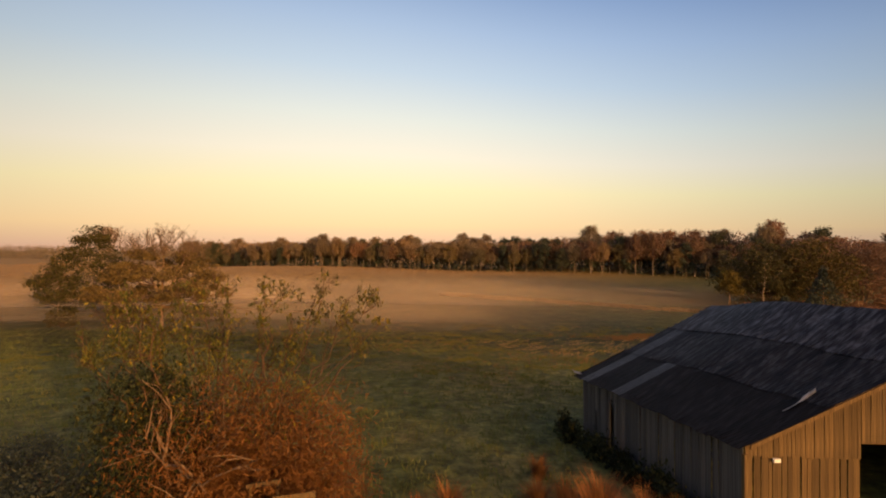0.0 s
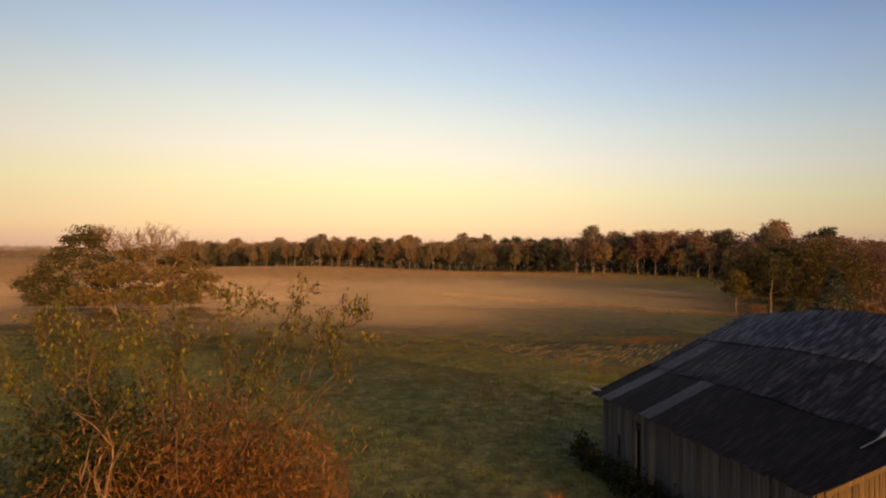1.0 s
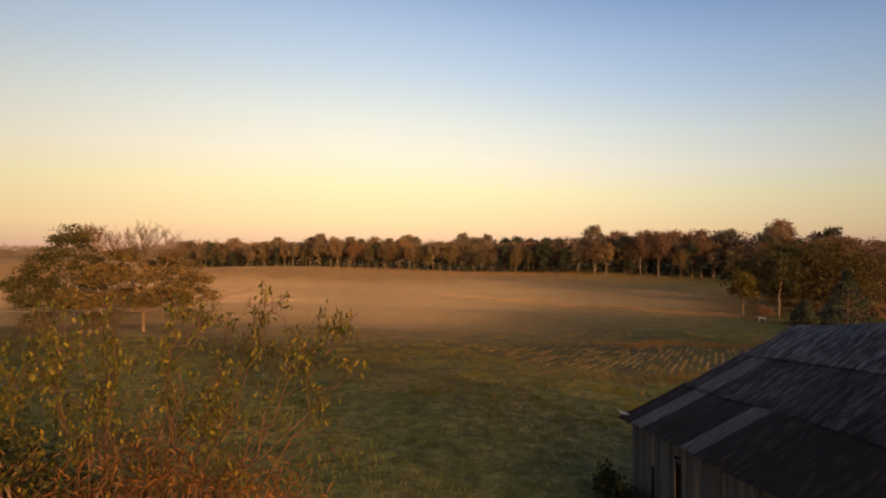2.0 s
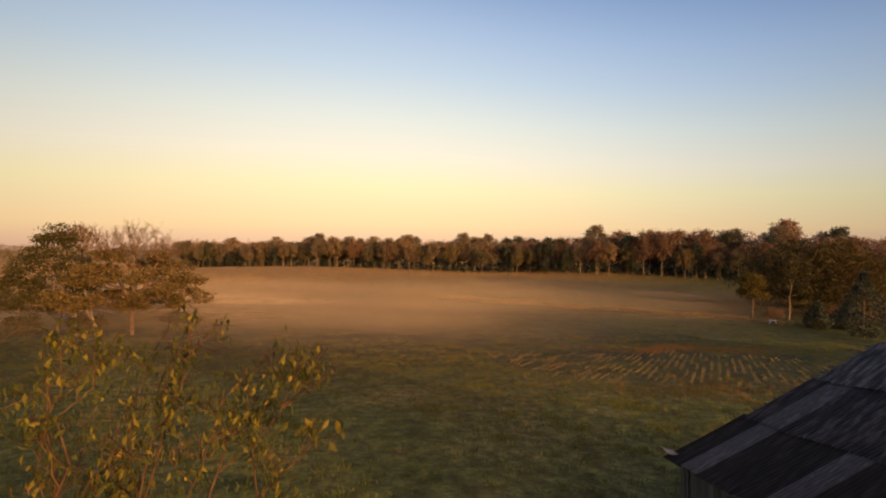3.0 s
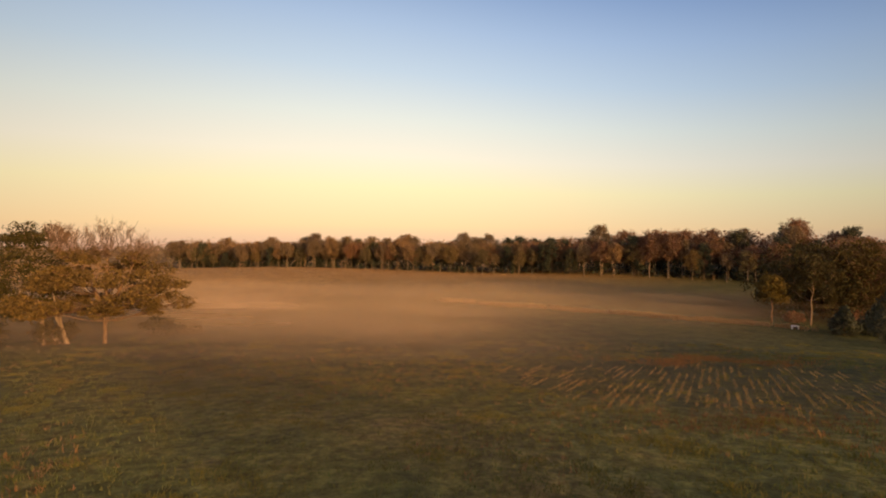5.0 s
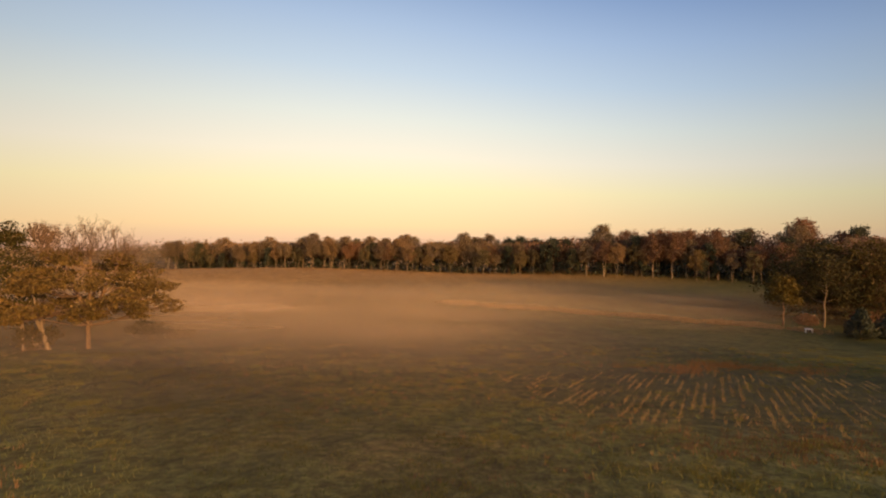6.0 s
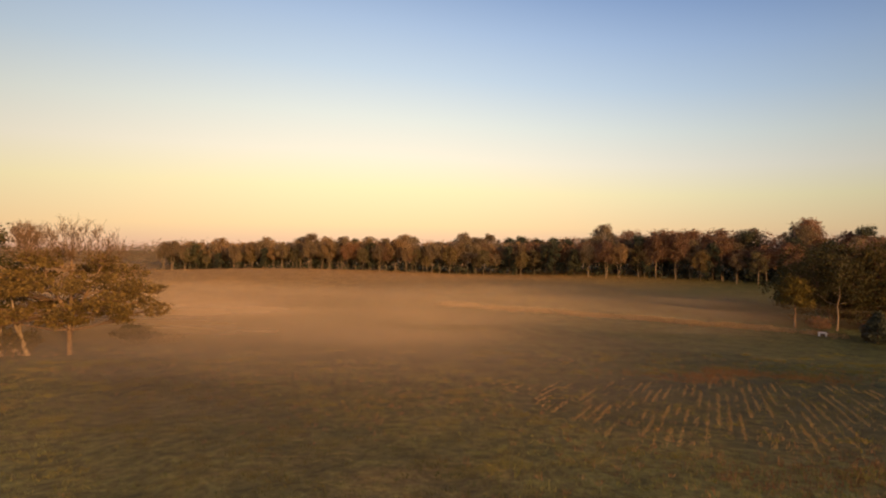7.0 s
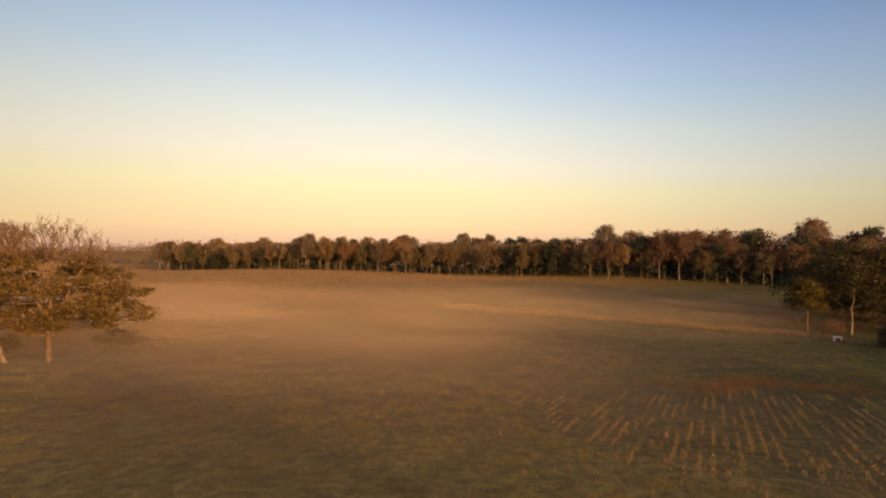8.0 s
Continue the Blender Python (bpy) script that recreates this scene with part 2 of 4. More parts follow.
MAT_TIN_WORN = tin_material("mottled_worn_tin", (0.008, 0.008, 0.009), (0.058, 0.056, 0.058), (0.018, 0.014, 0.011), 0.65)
# Worn streaks, plus the top course's grazing sky sheen painted as lighter blue-grey.
MAT_TIN_TOP = tin_material("weathered_sky_sheen_tin", (0.014, 0.014, 0.016), (0.12, 0.122, 0.135), (0.026, 0.022, 0.02), 0.6)
MAT_TIN_BARE = tin_material("bare_bright_tin", (0.2, 0.195, 0.19), (0.36, 0.35, 0.33), (0.25, 0.22, 0.18), 0.5)
MAT_TIN_PALE = tin_material("pale_grey_tin", (0.060, 0.060, 0.064), (0.085, 0.085, 0.092), (0.033, 0.031, 0.03), 0.5)
MAT_BARK_PALE = barky("pale_bark", (0.14, 0.105, 0.075), (0.34, 0.265, 0.19))
MAT_BARK = barky("brown_bark", (0.09, 0.06, 0.04), (0.26, 0.17, 0.10))
MAT_BARK_RED = barky("reddish_twig_bark", (0.05, 0.030, 0.018), (0.14, 0.082, 0.045))
LEAF_RUST = leafy("rust_leaves", [(0.15, 0.09, 0.06), (0.24, 0.13, 0.085), (0.19, 0.125, 0.08), (0.14, 0.11, 0.075)])
LEAF_BROWN = leafy("brown_leaves", [(0.17, 0.135, 0.09), (0.25, 0.19, 0.125), (0.20, 0.16, 0.105), (0.15, 0.135, 0.085)])
LEAF_MOSS = leafy("faded_olive_leaves", [(0.11, 0.10, 0.055), (0.17, 0.145, 0.08), (0.13, 0.12, 0.065), (0.16, 0.125, 0.07)])
LEAF_OLIVE = leafy("olive_leaves", [(0.034, 0.040, 0.016), (0.072, 0.062, 0.022), (0.05, 0.054, 0.018), (0.095, 0.072, 0.024)])
# Dark green lifted towards teal: the far woods' haze is put into this colour.
LEAF_DARK_HAZED = leafy("dark_hazed_evergreen_leaves", [(0.038, 0.052, 0.040), (0.068, 0.082, 0.060), (0.055, 0.07, 0.052)])
LEAF_GREEN = leafy("yellowing_green_leaves", [(0.026, 0.034, 0.010), (0.09, 0.09, 0.016), (0.045, 0.055, 0.012), (0.25, 0.20, 0.028)])
# Darker than the outer leaves: shade inside the tree is put into the colour.
LEAF_SHADED = leafy("shade_darkened_leaves", [(0.014, 0.022, 0.010), (0.028, 0.036, 0.013), (0.020, 0.028, 0.011), (0.075, 0.07, 0.018)])
LEAF_GOLD = leafy("golden_leaves", [(0.085, 0.08, 0.022), (0.14, 0.115, 0.03), (0.11, 0.095, 0.026), (0.07, 0.068, 0.02)])
LEAF_AMBER = leafy("amber_leaves", [(0.10, 0.075, 0.026), (0.22, 0.15, 0.05), (0.15, 0.11, 0.038), (0.085, 0.065, 0.024)])
LEAF_TWIG = leafy("red_brown_twiglets", [(0.16, 0.070, 0.022), (0.27, 0.12, 0.035), (0.20, 0.09, 0.028)])
GRASS_GREEN = leafy("meadow_grass", [(0.078, 0.116, 0.028), (0.12, 0.15, 0.038), (0.19, 0.175, 0.05), (0.092, 0.13, 0.032)], 0.5, 0.2)
GRASS_TAN = leafy("dry_grass", [(0.24, 0.15, 0.06), (0.36, 0.23, 0.10), (0.18, 0.10, 0.045)], 0.5, 0.2)
GRASS_RED = leafy("rust_red_sedge", [(0.22, 0.09, 0.026), (0.34, 0.15, 0.045), (0.17, 0.085, 0.03)], 0.5, 0.2)
GRASS_GOLD = leafy("yellow_green_weeds", [(0.11, 0.13, 0.025), (0.20, 0.18, 0.035), (0.15, 0.16, 0.03), (0.26, 0.20, 0.05)], 0.5, 0.2)
GRASS_PALE = leafy("bleached_straw", [(0.30, 0.22, 0.10), (0.42, 0.31, 0.15), (0.24, 0.17, 0.08)], 0.5, 0.2)
GRASS_STUBBLE = leafy("cut_corn_stalks", [(0.32, 0.22, 0.08), (0.50, 0.34, 0.13), (0.25, 0.17, 0.06)], 0.5, 0.2)
GRASS_RUST = leafy("rust_brown_weeds", [(0.16, 0.10, 0.045), (0.24, 0.14, 0.06), (0.13, 0.09, 0.038)], 0.5, 0.2)
WHITE_PAINT = material("white_paint", 0.5)[0]
WHITE_PAINT.node_tree.nodes["Principled BSDF"].inputs["Base Color"].default_value = (0.8, 0.8, 0.78, 1)


# ---------------------------------------------------------------- mesh helpers
def mesh_of(name, verts, faces, mat, smooth=False):
    me = bpy.data.meshes.new(name)
    me.from_pydata([tuple(v) for v in verts], [], faces)
    me.materials.append(mat)
    if smooth:
        me.polygons.foreach_set("use_smooth", [True] * len(me.polygons))
    me.update()
    return me


def mesh_regular(name, verts, corners, mat, k):
    """A mesh of n faces with k corners each, from arrays."""
    me = bpy.data.meshes.new(name)
    verts, corners = np.asarray(verts, dtype=np.float32), np.asarray(corners, dtype=np.int32)
    n = len(corners)
    me.vertices.add(len(verts))
    me.vertices.foreach_set("co", verts.ravel())
    me.loops.add(n * k)
    me.loops.foreach_set("vertex_index", corners.ravel())
    me.polygons.add(n)
    me.polygons.foreach_set("loop_start", np.arange(0, n * k, k, dtype=np.int32))
    me.materials.append(mat)
    me.update(calc_edges=True)
    me.validate()
    return me


def part(name, me, parent, label="", m=None):
    ob = new(name, me)
    ob.parent = parent
    if m is not None:
        ob.matrix_basis = m
    return tagged(ob, label)


def box(sx, sy, sz, bevel=0.01, taper=0.0):
    """Verts and faces of a box with chamfered upright edges, base at z 0, centred in x and y."""
    c = min(bevel, sx * 0.3, sy * 0.3)
    ring = [(-sx / 2 + c, -sy / 2), (sx / 2 - c, -sy / 2), (sx / 2, -sy / 2 + c), (sx / 2, sy / 2 - c),
            (sx / 2 - c, sy / 2), (-sx / 2 + c, sy / 2), (-sx / 2, sy / 2 - c), (-sx / 2, -sy / 2 + c)]
    vs = [(x, y, 0) for x, y in ring] + [(x * (1 - taper), y * (1 - taper), sz) for x, y in ring]
    fs = [(i, (i + 1) % 8, 8 + (i + 1) % 8, 8 + i) for i in range(8)] + [tuple(range(7, -1, -1)), tuple(range(8, 16))]
    return vs, fs


def sstep(a, b, v):
    t = np.clip((np.asarray(v, dtype=float) - a) / (b - a), 0, 1)
    return t * t * (3 - 2 * t)


# ---------------------------------------------------------------- ground
def ground_z(x, y):
    """The meadow falls from the barn into a valley and climbs again to the woods."""
    x, y = np.asarray(x, dtype=float), np.asarray(y, dtype=float)
    z = -7.0 * sstep(15, 110, y) + 3.2 * sstep(130, 280, y)
    z = z - 0.0185 * np.clip(x, -10, 130) * sstep(50, 120, y) * (1 - 0.35 * sstep(160, 280, y))
    z = z + 4.2 * np.exp(-((x + 110) / 90) ** 2 - ((y - 265) / 65) ** 2)
    z = z + 10.0 * np.exp(-((x - 190) / 110) ** 2 - ((y - 330) / 52) ** 2)
    z = z - 2.0 * sstep(330, 600, y)
    z = z + 0.35 * np.sin(x * 0.045 + 1.3) * np.sin(y * 0.038) * sstep(35, 90, y)
    z = z + 0.06 * np.sin(x * 0.61 + y * 0.23) * np.cos(y * 0.47) * sstep(6, 30, np.hypot(x - 14, y - 20))
    return z


def build_ground():
    def axis(near0, near1, step, far0, far1):
        a = list(np.arange(near0, near1 + step, step))
        s, v = step, near1 + step
        while v < far1:
            s *= 1.12
            v += s
            a.append(v)
        s, v = step, near0
        while v > far0:
            s *= 1.12
            v -= s
            a.insert(0, v)
        return np.array(a)
    xs, ys = axis(-90, 120, 1.0, -4000, 4000), axis(-5, 180, 0.9, -2500, 4500)
    X, Y = np.meshgrid(xs, ys)
    Z = ground_z(X, Y)
    v = np.stack([X, Y, Z], -1).reshape(-1, 3)
    w = len(xs)
    i, j = np.meshgrid(np.arange(w - 1), np.arange(len(ys) - 1))
    a = (j * w + i).ravel()
    me = mesh_regular("ground", v, np.stack([a, a + 1, a + w + 1, a + w], 1), MAT_GROUND, 4)
    me.polygons.foreach_set("use_smooth", [True] * len(me.polygons))
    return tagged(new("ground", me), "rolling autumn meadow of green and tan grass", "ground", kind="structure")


build_ground()


def build_mist():
    V, F, n0 = [], [], 0
    xs, ys = np.linspace(-215, 195, 60), np.linspace(30, 240, 54)
    X, Y = np.meshgrid(xs, ys)
    w = len(xs)
    i, j = np.meshgrid(np.arange(w - 1), np.arange(len(ys) - 1))
    a = (j * w + i).ravel()
    cx, cy = X[j, i].ravel() + 3.4, Y[j, i].ravel() + 2
    near = np.min([((cx - mx) / rx) ** 2 + ((cy - my) / ry) ** 2 for mx, my, rx, ry, thick in MIST], axis=0)
    a = a[near < 1.05]
    for k, h in enumerate((1.2, 3.0, 5.4)):
        Z = ground_z(X, Y) + 0.035 * np.clip(110 - Y, 0, 80) + h * (0.9 + 0.10 * np.sin(X * 0.03 + k) * np.sin(Y * 0.04 + 2 * k))
        V.append(np.stack([X, Y, Z], -1).reshape(-1, 3))
        F.append(np.stack([a, a + 1, a + w + 1, a + w], 1) + n0)
        n0 += X.size
    me = mesh_regular("mist", np.concatenate(V), np.concatenate(F), MAT_MIST, 4)
    me.polygons.foreach_set("use_smooth", [True] * len(me.polygons))
    tagged(new("mist", me), "low bank of thin sunlit ground mist over the meadow", "mist", kind="stuff")


build_mist()


# ---------------------------------------------------------------- barn
BARN = pose(10.50, 16.74, 0, 0, 0, 14.8)     # near corner of the long wall; x across, y along the wall
B_LEN, B_HALF, B_EAVE, B_RIDGE = 10.45, 7.7, 3.45, 7.65


def skew(u, v):
    """The old frame has racked: both gables stand askew to the long walls."""
    return v + u * (-0.32 + 0.18 * v / B_LEN)


def roof_z(u, v):
    """Height of the roof at v along the barn and u across it; it sags towards the far end."""
    t = min(u, 2 * B_HALF - u) / B_HALF
    top = B_RIDGE - 0.75 * float(sstep(0.52, 1.0, v / B_LEN))
    eave = B_EAVE - 0.25 * v / B_LEN
    z = eave + (top - eave) * (0.90 * t + 0.10 * t * t)
    return z + 0.05 * math.sin(v * 1.1 + u * 0.7) * t


def build_barn():
    rng = random.Random(5)
    barn = tagged(new("barn"), "old weathered timber barn with a patched dark tin roof", "barn")
    barn.matrix_basis = BARN
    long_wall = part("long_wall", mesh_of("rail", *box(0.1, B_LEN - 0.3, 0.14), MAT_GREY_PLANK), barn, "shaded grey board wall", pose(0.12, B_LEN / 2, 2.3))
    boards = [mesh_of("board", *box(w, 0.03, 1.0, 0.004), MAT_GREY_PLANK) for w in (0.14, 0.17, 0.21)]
    v = 0.0
    while v < B_LEN - 0.1:
        w = rng.choice((0, 1, 2))
        width = (0.14, 0.17, 0.21)[w]
        low, top = -1.2, roof_z(0.02, v) - 0.06
        if 7.55 < v < 7.85 or 8.9 < v < 9.05:
            low = 1.6 if v > 8 else 2.6
        part("board", boards[w], long_wall, "", Matrix.Translation((-0.12, -(B_LEN / 2) + v + width / 2, -2.3)) @ pose(0.01 * rng.uniform(-1, 1), 0, low, rng.uniform(-0.6, 0.6), 0, 90) @ Matrix.Diagonal((1, 1, top - low + rng.uniform(-0.12, 0.0), 1)))
        v += width + rng.choice((0.003, 0.006, 0.01, 0.03))
    fw, w2 = [], 2 * B_HALF
    for back in (0.0, 0.05):
        for u, z in ((0, -1.5), (w2, -1.5), (w2, roof_z(w2, B_LEN) - 0.1), (B_HALF, roof_z(B_HALF, B_LEN) - 0.1), (0, roof_z(0, B_LEN) - 0.1)):
            fw.append((u, skew(u, B_LEN) - 0.05 - back, z))
    part("far_wall", mesh_of("far_wall", fw, [(0, 1, 2, 3, 4), (9, 8, 7, 6, 5), (0, 5, 6, 1), (1, 6, 7, 2), (2, 7, 8, 3), (3, 8, 9, 4), (4, 9, 5, 0)], MAT_GREY_PLANK), barn)
    y0, y1 = skew(w2, 0.1), skew(w2, B_LEN - 0.1)
    part("side_wall", mesh_of("side_wall", *box(0.05, y1 - y0, 4.3), MAT_GREY_PLANK), barn, "", pose(w2, (y0 + y1) / 2, -1.1))
    # Added board behind the wall gaps, hiding the sunlit interior so they stay dark.
    part("stall_partition", mesh_of("stall_partition", *box(0.05, 3.4, 4.0), MAT_GREY_PLANK), barn, "", pose(0.55, 8.6, -1.1))
    # gable: an upper and a lower course of upright boards, with a wide doorway
    G = pose(B_HALF, skew(B_HALF, 0) + 0.12, 2.95, 0, 0, math.degrees(math.atan(-0.32)))
    G_INV = (G @ pose(0, 0, 0.5)).inverted()
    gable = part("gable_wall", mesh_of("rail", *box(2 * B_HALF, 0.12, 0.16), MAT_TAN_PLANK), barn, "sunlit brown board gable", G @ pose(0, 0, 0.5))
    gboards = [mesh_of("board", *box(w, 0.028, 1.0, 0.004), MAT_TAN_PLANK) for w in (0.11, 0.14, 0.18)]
    for course in (0, 1):
        u = 0.02
        while u < 2 * B_HALF - 0.1:
            w = rng.choice((0, 1, 2))
            width = (0.11, 0.14, 0.18)[w]
            mid = u + width / 2
            if course:
                low, top, out = 2.97 + rng.uniform(-0.05, 0.03), min(roof_z(u, 0), roof_z(min(u + width, 2 * B_HALF), 0)) - 0.05, -0.035
                if 3.75 < mid < 8.2:
                    low = 3.5
            else:
                low, top, out = -0.8, 3.08, 0.0
                if 3.75 < mid < 8.2:
                    u += width
                    continue
            part("board", gboards[w], gable, "", G_INV @ pose(mid, skew(mid, 0) + out + rng.uniform(-0.008, 0.008), low, 0, rng.uniform(-0.5, 0.5), math.degrees(math.atan(-0.32))) @ Matrix.Diagonal((1, 1, max(top - low, 0.1), 1)))
            u += width + rng.choice((0.0005, 0.001, 0.002, 0.006))
    part("corner_post", mesh_of("corner_post", *box(0.16, 0.16, 4.2, 0.02), MAT_TAN_PLANK), barn, "", pose(0.02, -0.03, -1.15))
    for u in (3.7, 8.25):
        part("door_post", mesh_of("door_post", *box(0.16, 0.16, 3.6, 0.02), MAT_TAN_PLANK), barn, "", pose(u, skew(u, 0) + 0.12, -0.85))
    bx = part("junction_box", mesh_of("junction_box", *box(0.26, 0.10, 0.12, 0.03), WHITE_PAINT), barn, "small white box on the gable", pose(0.98, skew(0.98, 0) - 0.1, 2.82, 0, 0, -16))
    # roof sheets in three courses, each lapping over the one below
    for side in (0, 1):
        slope = part("roof_slope", mesh_of("purlin", *box(0.1, B_LEN - 2.4, 0.1), MAT_GREY_PLANK), barn, "dark rusted tin roof slope", pose(B_HALF * (0.5 if side == 0 else 1.5), skew(B_HALF * (0.5 if side == 0 else 1.5), B_LEN / 2), roof_z(B_HALF * 0.5, B_LEN * 0.5) - 0.6))
        inv = slope.matrix_basis.inverted()
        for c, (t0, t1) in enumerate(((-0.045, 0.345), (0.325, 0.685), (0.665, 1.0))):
            v, n = -0.28, 0
            while v < B_LEN + 0.15:
                w = 0.68
                v1 = min(v + w + 0.04, B_LEN + (0.28, 0.12, -0.02)[c])
                if v1 - v < 0.1:
                    break
                a, b2 = t0 - 0.012 * rng.random(), t1
                verts, faces, k = [], [], 12
                lift = 0.02 + 0.022 * c + rng.uniform(0, 0.02)
                for iu in range(5):
                    t = a + (b2 - a) * iu / 4
                    for iv in range(k + 1):
                        vv = v + (v1 - v) * iv / k
                        u = t * B_HALF if side == 0 else (2 - t) * B_HALF
                        z = roof_z(max(u, 0) if side == 0 else min(u, 2 * B_HALF), min(max(vv, 0), B_LEN))
                        if t < 0:
                            z += t * B_HALF * 0.5
                        z += lift + 0.009 * (iv % 2) + (0.03 * rng.random() if iu == 0 else 0)
                        verts.append((u, skew(u, vv), z))
                for iu in range(4):
                    for iv in range(k):
                        q = iu * (k + 1) + iv
                        f = (q, q + 1, q + k + 2, q + k + 1)
                        faces.append(f[::-1] if side == 0 else f)
                pale = side == 0 and ((c == 0 and (6.5 < v + 0.3 < 7.2 or 9.5 < v + 0.3 < 10.1)) or (c == 1 and 9.5 < v + 0.3 < 10.1))
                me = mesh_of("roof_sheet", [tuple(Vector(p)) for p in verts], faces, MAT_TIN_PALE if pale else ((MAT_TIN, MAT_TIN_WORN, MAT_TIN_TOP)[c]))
                part("roof_sheet", me, slope, "pale grey replacement tin sheet" if pale else "", inv)
                v += w
        # thin edge board under the sheets along the gable
    for side in (0, 1):
        pts = [(s * B_HALF if side == 0 else (2 - s) * B_HALF) for s in (0.0, 0.5, 1.0)]
        vs, fs = [], []
        for u in pts:
            z = roof_z(u, 0)
            y = skew(u, -0.30)
            vs += [(u, y, z - 0.14), (u, y + 0.05, z - 0.14), (u, y + 0.05, z + 0.005), (u, y, z + 0.005)]
        for s in range(2):
            for q in range(4):
                fs.append((s * 4 + q, s * 4 + (q + 1) % 4, s * 4 + 4 + (q + 1) % 4, s * 4 + 4 + q))
        fs += [(3, 2, 1, 0), (8, 9, 10, 11)]
        part("verge_board", mesh_of("verge_board", vs, fs, MAT_TAN_PLANK), barn, "sun-bleached verge board")
    # bare batten ends along the ragged far edge
    batten = mesh_of("batten_end", *box(0.07, 0.42, 0.05, 0.01), MAT_GREY_PLANK)
    for k in range(15):
        u = B_HALF * (0.30 + 0.68 * k / 14)
        part("batten_end", batten, barn, "", pose(u, skew(u, B_LEN) + 0.02 + 0.14 * rng.random(), roof_z(u, B_LEN) - 0.03, rng.uniform(-3, 3), -28, -8))
    # a torn, curled strip of tin near the gable edge
    vs, fs = [], []
    for i in range(9):
        s = i / 8
        u = 1.7 + 1.1 * s
        z = roof_z(u, 0.6) + 0.08 + 0.14 * s * s
        for q, (dv, dz) in enumerate(((0.0, 0.0), (0.04, 0.025), (0.08, 0.0), (0.10, -0.015))):
            vs.append((u + 0.05 * q, skew(u, 0.5) + dv, z + dz + 0.05 * q * float(sstep(0.4, 0.6, s))))
    for i in range(8):
        for q in range(3):
            a = i * 4 + q
            fs.append((a, a + 4, a + 5, a + 1))
    part("torn_strip", mesh_of("torn_strip", vs, fs, MAT_TIN_BARE), barn, "curled pale strip of torn tin")
    # the bent-up tin corner over the far eave
    vs, fs = [], []
    for i in range(5):
        s = i / 4
        for q in range(4):
            u, v = -0.42 + 0.42 * s, B_LEN + 0.05 + 0.13 * q
            vs.append((u, skew(u, v), roof_z(0, B_LEN) + 0.02 - 0.12 * (1 - s) + 0.16 * (1 - s) ** 2 + 0.05 * q * (1 - s)))
    for i in range(4):
        for q in range(3):
            a = i * 4 + q
            fs.append((a, a + 1, a + 5, a + 4))
    part("bent_corner", mesh_of("bent_corner", vs, fs, MAT_TIN_BARE), barn, "bent-up pale tin corner")
    return barn


build_barn()


# ---------------------------------------------------------------- trees
def limb(rng, p, d, length, r, level, prm, out, tips):
    n = 5 if level >= 2 else 3
    pts, rad = [p], [r]
    for i in range(n):
        d = (d + Vector((rng.gauss(0, 1), rng.gauss(0, 1), rng.gauss(0, 1))) * prm["wob"] + Vector((0, 0, prm["up"]))).normalized()
        p = p + d * (length / n)
        pts.append(p)
        rad.append(r * (1 - (1 - prm["taper"]) * (i + 1) / n))
    out.append((pts, rad, 6 if level >= 2 else (4 if level == 1 else 3)))
    if level == 0:
        tips.extend(pts[1:])
        return
    for k in range(prm["kids"][level - 1]):
        t = rng.uniform(prm["from"] if level == prm["top"] else 0.3, 1.0)
        f = t * n
        i = min(int(f), n - 1)
        q = pts[i].lerp(pts[i + 1], f - i)
        ax = (pts[i + 1] - pts[i]).normalized()
        side = Vector((rng.gauss(0, 1), rng.gauss(0, 1), rng.gauss(0, 0.6)))
        side = (side - ax * side.dot(ax)).normalized()
        ang = radians(rng.uniform(*prm["fork"]))
        nd = ax * math.cos(ang) + side * math.sin(ang)
        limb(rng, q, nd, length * rng.uniform(*prm["len"]) * (1.15 - 0.45 * t), rad[i] * rng.uniform(0.45, 0.65), level - 1, prm, out, tips)


def tube_mesh(name, limbs, mat):
    vs, fs = [], []
    for pts, rad, sides in limbs:
        b0 = len(vs)
        for i, p in enumerate(pts):
            d = (pts[min(i + 1, len(pts) - 1)] - pts[max(i - 1, 0)]).normalized()
            a = d.orthogonal().normalized()
            c = d.cross(a)
            for s in range(sides):
                w = 2 * math.pi * s / sides
                vs.append(p + (a * math.cos(w) + c * math.sin(w)) * rad[i])
        for i in range(len(pts) - 1):
            for s in range(sides):
                q = b0 + i * sides
                fs.append((q + s, q + (s + 1) % sides, q + sides + (s + 1) % sides, q + sides + s))
    return mesh_of(name, vs, fs, mat, True)


def leaf_mesh(name, centres, rng, n, spread, size, mat, droop=0.0, slim=0.5):
    """n folded leaves about each centre. droop: how far they hang down."""
    c = np.repeat(np.asarray([tuple(p) for p in centres], dtype=float), n, axis=0)
    k = len(c)
    c = c + rng.normal(0, 1, (k, 3)) * np.asarray(spread)
    d = rng.normal(0, 1, (k, 3))
    d[:, 2] -= droop * 1.5
    d /= np.linalg.norm(d, axis=1)[:, None]
    s = np.cross(d, rng.normal(0, 1, (k, 3)))
    s /= np.linalg.norm(s, axis=1)[:, None] + 1e-9
    nrm = np.cross(d, s)
    L = size * rng.uniform(0.6, 1.4, (k, 1))
    tip, root = c + d * L * 0.5 - nrm * L * 0.08, c - d * L * 0.5
    lef, rig = c + s * L * slim * 0.5 + nrm * L * 0.1, c - s * L * slim * 0.5 + nrm * L * 0.1
    v = np.stack([root, rig, tip, lef], 1).reshape(-1, 3)
    a = np.arange(k)[:, None] * 4
    return mesh_regular(name, v, np.concatenate([a + np.array([[0, 1, 2]]), a + np.array([[0, 2, 3]])]), mat, 3)


